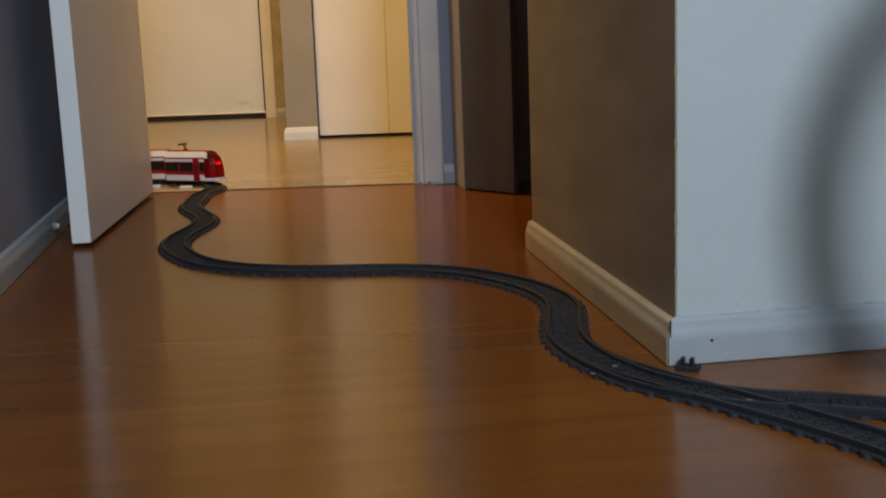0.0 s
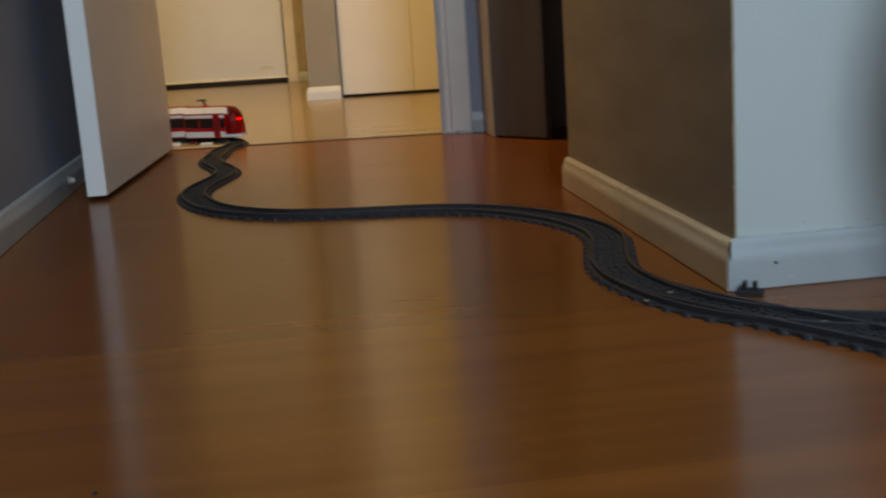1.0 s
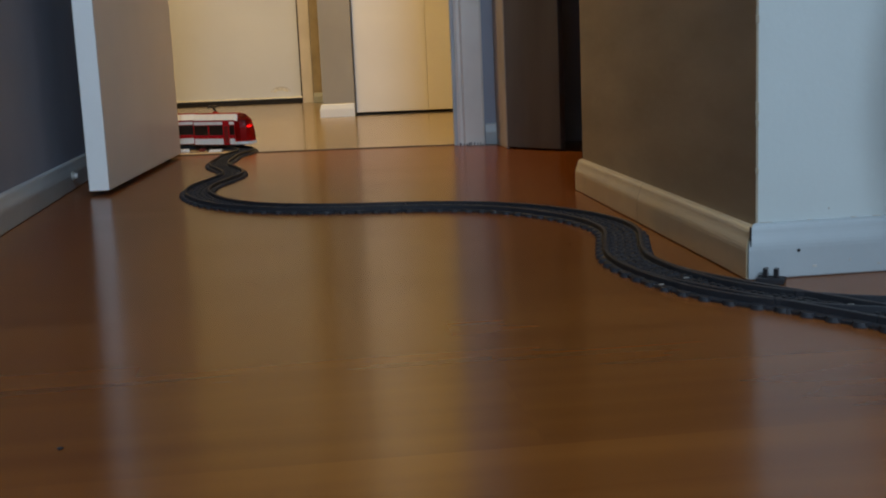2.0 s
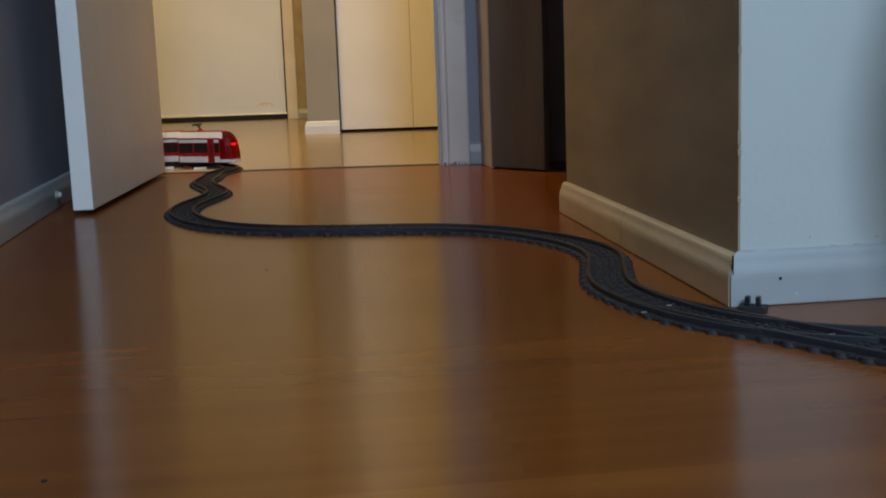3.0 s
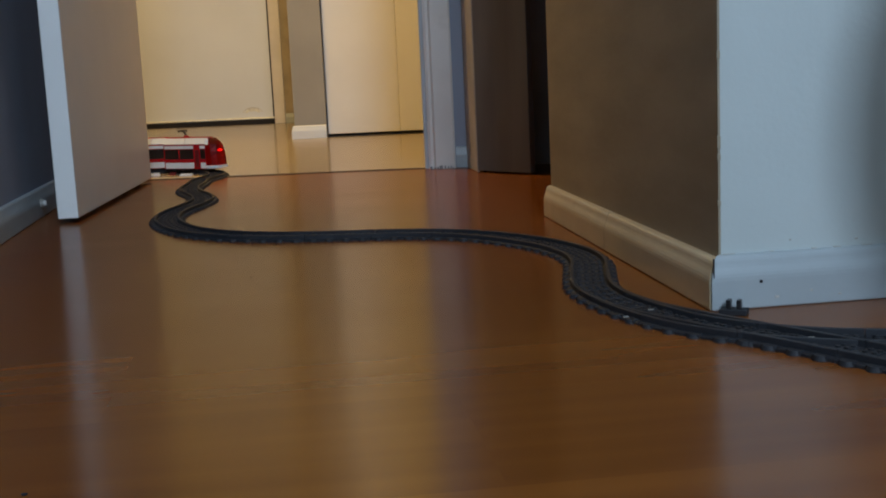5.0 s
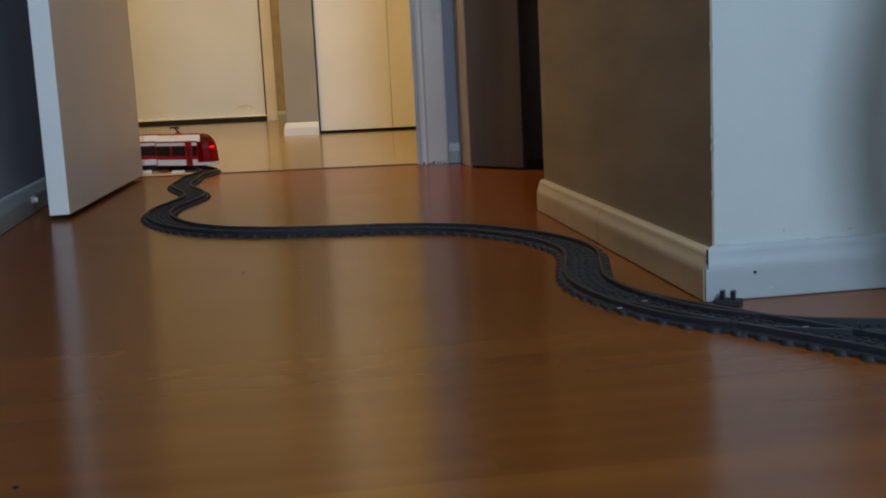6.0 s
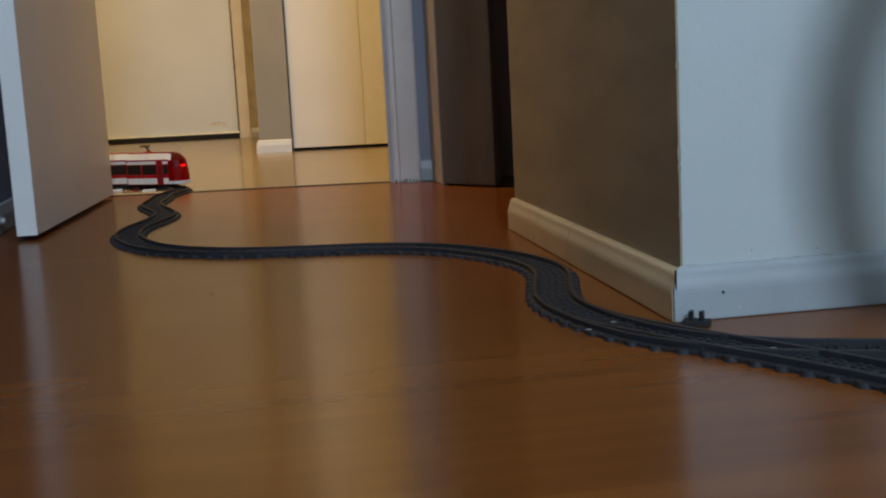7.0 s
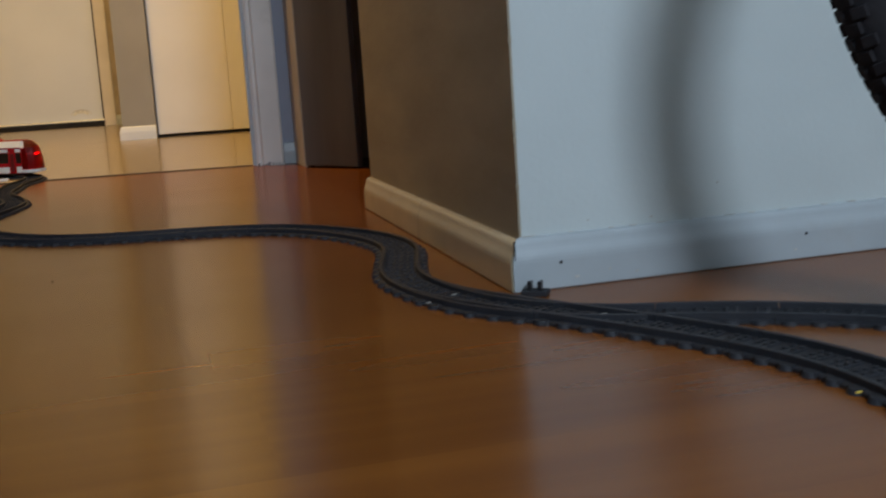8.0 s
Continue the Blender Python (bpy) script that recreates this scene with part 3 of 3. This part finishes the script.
def pantograph(car, x):
    """A red wedge on the roof with a leaning black arm and a crossbar with bent tips."""
    base = CROWN + 0.0022
    bm = bmesh.new()
    add_cyl(bm, 0.012, 0.006, pose(x, 0, base + 0.003) @ Matrix.Diagonal((1.25, 0.8, 1, 1)), 4, 0.004)
    part("collector_base", bm, RED, car, "red collector base")
    bm = bmesh.new()
    add_box(bm, -0.0017, 0.0017, -0.0022, 0.0022, 0, 0.0215, 0.0005, pose(x + 0.004, 0, base + 0.003, 0, -42, 0))
    add_box(bm, -0.0012, 0.0012, -0.0015, 0.0015, 0, 0.0125, 0.0004, pose(x - 0.0065, 0, base + 0.012, 0, 66, 0))
    top = Vector((x - 0.0100, 0, base + 0.0190))
    add_box(bm, top.x - 0.0036, top.x + 0.0036, -0.0165, 0.0165, top.z - 0.0014, top.z + 0.0014, 0.0005)
    for e in (-1, 1):
        add_box(bm, top.x - 0.0016, top.x + 0.0016, e * 0.0163 - 0.0014, e * 0.0163 + 0.0014, top.z - 0.0052, top.z, 0.0004)
        add_box(bm, top.x - 0.0014, top.x + 0.0014, e * 0.0055 - 0.0012, e * 0.0055 + 0.0012, top.z - 0.004, top.z - 0.001, 0.0003)
    part("pantograph", bm, BLACK_PLASTIC, car, "black current collector arm")


def body_outline(inset=0.0):
    w = HALF_W - inset
    return [(-w, SKIRT), (-w, EAVE), (-0.0165, CROWN), (0.0165, CROWN), (w, EAVE), (w, SKIRT)]


def panel_row(parent, name, mat, spans, z0, z1, proud):
    for x0, x1 in spans:
        for e in (-1, 1):
            y0, y1 = sorted((e * (HALF_W - 0.002), e * (HALF_W + proud)))
            part(name, box(x0, x1, y0, y1, z0, z1, 0.0004), mat, parent)


def train_car(train, length, nose, collector):
    """A car from x = 0 (its coupled end) to x = length, the nose, if any, towards +x."""
    straight = length - (0.034 if nose else 0.0)
    car = part("train_car", prism(body_outline(), 0.0, straight), RED, train)
    bm = bmesh.new()
    add_box(bm, 0.0, straight, -0.0145, 0.0145, CROWN, CROWN + 0.0022, 0.0006)
    studs(bm, 0.004, straight - 0.002, CROWN + 0.0022, (-0.008, 0.008))
    part("roof", bm, RED, car, "red studded roof")
    gap = 0.0035
    door0 = straight - 0.034 if nose else 0.0
    spans = [(0.003, door0 - gap), (door0 + 0.014 + gap, straight - 0.001)] if nose else [(0.003, straight - 0.003)]
    panel_row(car, "skirt_panel", WHITE_PLASTIC, spans, SKIRT + 0.001, SILL, 0.0008)
    panes = []
    for x0, x1 in spans:
        half = (x0 + x1) / 2
        panes += [(x0, half - 0.002), (half + 0.002, x1)] if x1 - x0 > 0.07 and nose else [(x0, x1)]
    panel_row(car, "window_panel", SMOKED, panes, BELT, 0.0560, 0.0004)
    if nose:
        part("gangway", box(-0.0046, 0.0005, -0.019, 0.019, 0.009, 0.072, 0.0005), BLACK_PLASTIC, car, "black joint between the cars")
    panel_row(car, "fascia_panel", WHITE_PLASTIC, spans, 0.0575, 0.0655, 0.0008)
    if nose:
        panel_row(car, "train_door", RED_CLEAR, [(door0 + 0.001, door0 + 0.013)], SKIRT + 0.004, 0.054, 0.0004)
    slope = math.degrees(math.atan2(CROWN - EAVE, HALF_W - 0.0165))
    run_len = math.hypot(CROWN - EAVE, HALF_W - 0.0165)
    for e in (-1, 1):
        cuts = [(0.001, straight * 0.5 - 0.0006), (straight * 0.5 + 0.0006, straight - 0.001)]
        for x0, x1 in cuts:
            bm = box(x0, x1, 0.0, run_len, -0.0008, 0.0012, 0.0004)
            if e < 0:
                m = pose(0, -HALF_W, EAVE + 0.001, slope, 0, 0)
            else:
                m = Matrix.Diagonal((1, -1, 1, 1)) @ pose(0, -HALF_W, EAVE + 0.001, slope, 0, 0)
            bmesh.ops.transform(bm, matrix=m, verts=bm.verts)
            bmesh.ops.recalc_face_normals(bm, faces=bm.faces)
            part("roof_slope", bm, WHITE_PLASTIC, car, "white sloping roof edge")
    if nose:
        # the nose bows forward and narrows upward
        bm = bmesh.new()
        rows = ((SKIRT, 0.035, 0.020), (SILL, 0.0365, 0.020), (0.036, 0.0360, 0.019), (0.050, 0.034, 0.018), (EAVE, 0.0295, 0.015), (0.077, 0.022, 0.011), (CROWN + 0.001, 0.012, 0.007))
        rings = []
        for z, reach, half in rows:
            w = HALF_W if z <= EAVE else HALF_W - (HALF_W - 0.0165) * (z - EAVE) / (CROWN - EAVE)
            rings.append([bm.verts.new((straight + a * reach, b, z)) for a, b in ((0, -w), (0.45, -w * 0.98), (0.85, -half), (1.0, -half * 0.5), (1.0, half * 0.5), (0.85, half), (0.45, w * 0.98), (0, w))])
        for r0, r1 in zip(rings, rings[1:]):
            for i in range(8):
                bm.faces.new((r0[i], r0[(i + 1) % 8], r1[(i + 1) % 8], r1[i]))
        bm.faces.new(rings[0][::-1])
        bm.faces.new(rings[-1])
        bmesh.ops.recalc_face_normals(bm, faces=bm.faces)
        bmesh.ops.bevel(bm, geom=bm.edges[:], offset=0.0008, segments=2, affect="EDGES")
        part("nose", bm, RED_GLASS, car, "clear red bowed nose")
        bm = bmesh.new()
        ring = [(0.0, HALF_W + 0.0008), (0.46, HALF_W * 0.985 + 0.0008), (0.87, 0.0218), (1.02, 0.0112)]
        ring = [(straight + a * 0.0385, b) for a, b in ring]
        ring = [(px, -b) for px, b in ring] + [(px, b) for px, b in ring[::-1]]
        lo = [bm.verts.new((px, b, SKIRT + 0.001)) for px, b in ring]
        hi = [bm.verts.new((px, b, SKIRT + 0.0085)) for px, b in ring]
        for i in range(len(ring)):
            j = (i + 1) % len(ring)
            bm.faces.new((lo[i], lo[j], hi[j], hi[i]))
        bm.faces.new(lo[::-1])
        bm.faces.new(hi)
        bmesh.ops.recalc_face_normals(bm, faces=bm.faces)
        part("bumper", bm, WHITE_PLASTIC, car, "white lower edge of the nose")
        for e in (-1, 1):
            corners = [(straight, e * 0.0268, EAVE), (straight, e * 0.0168, CROWN + 0.0008), (straight + 0.004, e * 0.0160, CROWN - 0.003), (straight + 0.009, e * 0.0240, EAVE - 0.003)]
            bm = bmesh.new()
            inner = [bm.verts.new(c) for c in corners]
            outer = [bm.verts.new(Vector(c) + Vector((0.001, e * 0.0022, 0.0016))) for c in corners]
            for i in range(4):
                bm.faces.new((inner[i], inner[(i + 1) % 4], outer[(i + 1) % 4], outer[i]))
            bm.faces.new(inner[::-1])
            bm.faces.new(outer)
            bmesh.ops.recalc_face_normals(bm, faces=bm.faces)
            part("shoulder", bm, WHITE_PLASTIC, car, "white slanting shoulder")
        part("signal_lamp", box(straight + 0.0235, straight + 0.0265, -0.0065, 0.0065, 0.0500, 0.0530, 0.0008), TAIL_GLOW, car, "glowing red signal bar")
    bogies = (length * 0.22, length * 0.66) if nose else (length * 0.5,)
    for bx in bogies:
        part("bogie", box(bx - 0.021, bx + 0.021, -0.013, 0.013, 0.001, 0.0075, 0.0008), BLACK_PLASTIC, car, "black wheel truck")
        for wx in (-0.013, 0.013):
            for e in (-1, 1):
                bm = bmesh.new()
                add_cyl(bm, 0.0062, 0.0030, pose(bx + wx, e * 0.0195, 0.0064, 90, 0, 0), 18)
                part("wheel", bm, BLACK_PLASTIC, car)
    if collector is not None:
        pantograph(car, straight * 0.42)
    return car


train = tagged(new("toy_train"), "red and white plastic toy train with dark windows on the track", "toy train")
train.matrix_world = pose(-0.10, 3.28, RAIL_TOP)


def stand_car(car, x, y, heading, label):
    """Stands a car at rail height with its coupled end at (x, y)."""
    car.matrix_local = train.matrix_world.inverted() @ pose(x, y, RAIL_TOP, 0, 0, heading)
    car["label"] = label


def follow(car, s_front, s_back, flip, label):
    """Stands a car along the main line between two places on it."""
    xf, yf, _ = main_line.at(s_front)
    xb, yb, _ = main_line.at(s_back)
    heading = math.degrees(math.atan2(yf - yb, xf - xb))
    stand_car(car, *((xf, yf, heading + 180) if flip else (xb, yb, heading)), label)


END_L, MID_L, GAP = 0.165, 0.086, 0.005
# the leading car is placed and turned to fit the camera's view
stand_car(train_car(train, END_L, True, True), 0.0165, 3.359, -32.0, "leading car with clear red nose")
s = 0.802
follow(train_car(train, MID_L, False, None), s, s - MID_L, False, "short middle car")
s -= MID_L + GAP
follow(train_car(train, END_L, True, True), s, s - END_L, True, "trailing car with raised collector")


# ---- things: bicycle wheel ----
def bicycle_wheel(centre, heading, radius=0.345, tube=0.027):
    wheel = tagged(new("bicycle_wheel"), "bicycle wheel with black knobbly tyre standing on the floor", "bicycle wheel")
    wheel.matrix_world = pose(*centre, 0, 0, heading)
    ring, n, k = radius - tube, 96, 12
    bm = bmesh.new()
    grid = [[bm.verts.new(((ring + tube * math.cos(b)) * math.cos(a), tube * 0.95 * math.sin(b), (ring + tube * math.cos(b)) * math.sin(a))) for b in (2 * math.pi * j / k for j in range(k))] for a in (2 * math.pi * i / n for i in range(n))]
    for i in range(n):
        for j in range(k):
            bm.faces.new((grid[i][j], grid[i][(j + 1) % k], grid[(i + 1) % n][(j + 1) % k], grid[(i + 1) % n][j]))
    tyre = part("tyre", bm, RUBBER, wheel, "black rubber tyre", True)
    bm = bmesh.new()
    for i in range(208):
        a = 2 * math.pi * i / 208
        for b, size in ((-0.72, 0.0055), (0.0, 0.0065), (0.72, 0.0055)) if i % 2 else ((-0.4, 0.0065), (0.4, 0.0065)):
            m = pose(0, 0, 0, 0, -math.degrees(a), 0) @ pose(ring, 0, 0) @ pose(0, 0, 0, 0, 0, math.degrees(b)) @ pose(tube, 0, 0)
            add_box(bm, -0.002, 0.0012, -size, size, -0.0040, 0.0040, 0.0004, m)
    part("tread", bm, RUBBER, tyre, "knobbly tread blocks")
    bm = bmesh.new()
    outline = [(ring - tube - 0.012, -0.010), (ring - tube + 0.004, -0.012), (ring - tube + 0.004, 0.012), (ring - tube - 0.012, 0.010), (ring - tube - 0.018, 0.0)]
    loops = [[bm.verts.new((r * math.cos(a), y, r * math.sin(a))) for r, y in outline] for a in (2 * math.pi * i / 72 for i in range(72))]
    for i in range(72):
        for j in range(5):
            bm.faces.new((loops[i][j], loops[i][(j + 1) % 5], loops[(i + 1) % 72][(j + 1) % 5], loops[(i + 1) % 72][j]))
    bmesh.ops.recalc_face_normals(bm, faces=bm.faces)
    part("rim", bm, ALUMINIUM, wheel, "aluminium rim")
    bm = bmesh.new()
    add_cyl(bm, 0.016, 0.06, pose(0, 0, 0, 90, 0, 0), 20)
    for e in (-1, 1):
        add_cyl(bm, 0.028, 0.004, pose(0, e * 0.026, 0, 90, 0, 0), 24)
    add_cyl(bm, 0.005, 0.11, pose(0, 0, 0, 90, 0, 0), 12)
    part("hub", bm, ALUMINIUM, wheel, "metal hub")
    for i in range(32):
        a = 2 * math.pi * i / 32
        e = 1 if i % 2 else -1
        tip = Vector((math.cos(a), 0, math.sin(a))) * (ring - tube - 0.014)
        root = Vector((math.cos(a + 0.9 * (1 if i % 4 < 2 else -1)), 0, math.sin(a + 0.9 * (1 if i % 4 < 2 else -1)))) * 0.026 + Vector((0, e * 0.026, 0))
        bm = bmesh.new()
        add_cyl(bm, 0.001, (tip - root).length, Matrix.Translation((tip + root) / 2) @ (tip - root).to_track_quat("Z", "Y").to_matrix().to_4x4(), 6)
        part("spoke", bm, ALUMINIUM, wheel)
    return wheel


WHEEL_R = 0.345
bicycle_wheel((1.1645, 0.914, WHEEL_R + 0.002), -15)

# ---- things: loose toy pieces and a wooden strip by the threshold ----
def toy_plate(x, y, turn, length, width, height, mat, label):
    """A small moulded plate with studs on top."""
    plate = tagged(new("toy_brick"), label, "toy brick", "loose toy bricks by the track")
    plate.matrix_world = pose(x, y, 0, 0, 0, turn)
    part("body", box(-length / 2, length / 2, -width / 2, width / 2, 0, height, 0.0004), mat, plate)
    n, m = round(length / 0.008), round(width / 0.008)
    for i in range(n):
        for j in range(m):
            bm = bmesh.new()
            add_cyl(bm, 0.0024, 0.0017, pose((i + 0.5) * 0.008 - length / 2, (j + 0.5) * 0.008 - width / 2, height + 0.00085), 12)
            part("stud", bm, mat, plate)


DARK_RED = material("dark_red_plastic", (0.14, 0.008, 0.012), 0.3, tint=0.08, scale=60)
toy_plate(-0.026, 3.3175, 4, 0.032, 0.016, 0.0064, WHITE_PLASTIC, "small white toy plate on the hall floor")
toy_plate(0.025, 3.3075, -6, 0.016, 0.016, 0.0064, DARK_RED, "dark red toy brick on the hall floor")
toy_plate(0.0618, 3.2655, -9, 0.032, 0.016, 0.0050, WHITE_PLASTIC, "small white toy plate beside the track bend")
PALE_WOOD = material("pale_bare_wood", (0.55, 0.40, 0.22), 0.5, tint=0.15, scale=8, fine=80, bump=0.05, stretch=(1, 12, 12))
strip = tagged(part("wooden_strip", box(-0.075, 0.075, -0.010, 0.010, 0, 0.0042, 0.0008), PALE_WOOD), "short pale bare wooden strip lying at the doorway", "wooden strip")
strip.matrix_world = pose(0.0364, 3.1945, 0.0, 0, 0, -9)

# ---- small details ----
stop = tagged(new("door_stop"), "small white bumper door stop on the baseboard", "door stop")
stop.matrix_world = pose(-0.1374, 2.484, 0.0265, 0, 90, 1.9)
bm = bmesh.new()
add_cyl(bm, 0.009, 0.006, pose(0, 0, 0.0025), 20, 0.008)
part("base", bm, PALE_PLASTIC, stop, "pale grey base")
bm = bmesh.new()
add_cyl(bm, 0.0058, 0.006, pose(0, 0, 0.0075), 20, 0.005)
part("bumper", bm, RUBBER_WHITE, stop, "white rubber tip")
for nx, nz in ((0.7567, 0.0258), (1.024, 0.0262)):
    bm = bmesh.new()
    add_cyl(bm, 0.0016, 0.0012, pose(nx, STEP_Y - 0.0116, nz, 90, 0, 0), 12)
    part("nail", bm, BLACK_PLASTIC, base_right, "dark nail hole")

bm = bmesh.new()
add_cyl(bm, 0.0012, 0.0012, pose(FACE - 0.0112, 1.3567, 0.025, 0, 90, 0), 12)
part("nail", bm, BLACK_PLASTIC, base_tan, "dark nail hole")
part("crack", box(FACE - 0.0098, FACE - 0.0086, STEP_Y - 0.0112, STEP_Y - 0.0092, 0.020, 0.050), BLACK_PLASTIC, base_right, "dark open mitre joint")
lean = (FACE_END - FACE) / (TAN_END - STEP_Y)
part("seam", board_mesh((FACE + 0.3705 * lean, 1.6905), (FACE + 0.3714 * lean, 1.6914), 0, 0, 1.135, 0.949), material("brown_seam_filler", (0.27, 0.22, 0.15), 0.7), base_tan, "darker butt joint")
GREY_DIRT = material("grey_dirt", (0.42, 0.40, 0.36), 0.8, tint=0.25, scale=60)
random.seed(8)
for i in range(12):
    cx, w = 0.73 + 0.035 * i + random.uniform(-0.012, 0.012), random.uniform(0.003, 0.012)
    part("scuff", box(cx, cx + w, STEP_Y - 0.0024, STEP_Y - 0.0002, BASE_H, BASE_H + random.uniform(0.0004, 0.0011)), GREY_DIRT, base_right, "grey dirt line")
for cx, cz, w in ((0.856, 0.058, 0.003), (0.790, 0.061, 0.0015), (0.93, 0.085, 0.0018)):
    part("scuff", box(cx, cx + w, STEP_Y - 0.0006, STEP_Y + 0.001, cz, cz + 0.0016), GREY_DIRT, bpy.data.objects["wall_right"], "small grey scuff")
for cx, cz, w, t in ((0.7705, 0.009, 0.004, 0.0022), (0.806, 0.013, 0.002, 0.002), (0.834, 0.008, 0.003, 0.0015), (1.01, 0.010, 0.003, 0.0018)):
    part("scuff", box(cx, cx + w, STEP_Y - 0.0119, STEP_Y - 0.0112, cz, cz + t), GREY_DIRT, base_right, "small grey scuff")
for cz, t in ((0.152, 0.012), (0.141, 0.006), (0.098, 0.005), (0.235, 0.007), (0.31, 0.01)):
    part("chip", box(FACE - 0.0012, FACE + 0.0022, STEP_Y - 0.0010, STEP_Y + 0.003, cz, cz + t, 0.0004), TAUPE, bpy.data.objects["wall_corner"], "ragged paint edge")

# window
window = structure("window_1", box(WIN_X - WIN_W / 2 - 0.05, WIN_X + WIN_W / 2 + 0.05, BACK, BACK + 0.03, WIN_Z - WIN_H / 2 - 0.04, WIN_Z - WIN_H / 2, 0.003), DIM_TRIM, "white window with a sill, daylight behind", "window")
for x0, x1, z0, z1 in ((-WIN_W / 2, -WIN_W / 2 + 0.03, -WIN_H / 2, WIN_H / 2), (WIN_W / 2 - 0.03, WIN_W / 2, -WIN_H / 2, WIN_H / 2), (-WIN_W / 2 + 0.03, WIN_W / 2 - 0.03, WIN_H / 2 - 0.03, WIN_H / 2)):
    part("window_frame", box(WIN_X + x0, WIN_X + x1, BACK - 0.04, BACK - 0.002, WIN_Z + z0, WIN_Z + z1, 0.002), DIM_TRIM, window)

random.seed(3)
for cx, cy, size in ((0.2695, 1.667, 0.0016), (0.1575, 0.973, 0.0022), (0.598, 1.564, 0.0016)):
    bm = bmesh.new()
    bmesh.ops.create_icosphere(bm, subdivisions=1, radius=size)
    for v in bm.verts:
        v.co *= random.uniform(0.6, 1.2)
        v.co.z = v.co.z * 0.5 + 0.0009
    crumb = tagged(part("crumb", bm, RUBBER), "tiny dark crumb lying on the laminate floor", "crumb", "crumbs on the floor")
    crumb.location = (cx, cy, 0)

# ---- floor planks ----
PLANK_W, PLANK_L = 0.195, 1.285
planks = {}


def plank_mesh(x0, x1, y0, y1, mat):
    key = (round(x1 - x0, 3), round(y1 - y0, 3), mat.name)
    if key not in planks:
        bm = box(0, x1 - x0, 0, y1 - y0, -0.012, 0.0)
        me = bpy.data.meshes.new("plank")
        bm.to_mesh(me)
        bm.free()
        me.materials.append(mat)
        planks[key] = me
    return planks[key]


def lay_planks(y_first, y_from, y_to, mat, m=Matrix()):
    """Rows of planks along x, staggered, cut at both ends."""
    floor = bpy.data.objects["floor"]
    row, y = 0, y_first
    while y < y_to - 0.005:
        y0, y1 = max(y, y_from), min(y + PLANK_W, y_to)
        x = -2.1 - (row * 0.43) % PLANK_L
        while x < 2.8:
            x0, x1 = max(x, -2.1), min(x + PLANK_L, 2.8)
            if x1 - x0 > 0.01:
                ob = new("plank", plank_mesh(x0, x1, y0, y1, mat))
                ob.parent = floor
                ob.matrix_local = m @ pose(x0, y0, 0)
            x += PLANK_L
        row, y = row + 1, y + PLANK_W


lay_planks(STEP_Y - 0.015 - 23 * PLANK_W, BACK - 0.1, DOOR_Y + 0.6, LAMINATE)
lay_planks(DOOR_Y + 0.014, DOOR_Y + 0.014, 6.7, HALL_LAMINATE, pose(0, 0, 0.0012) @ HALL)
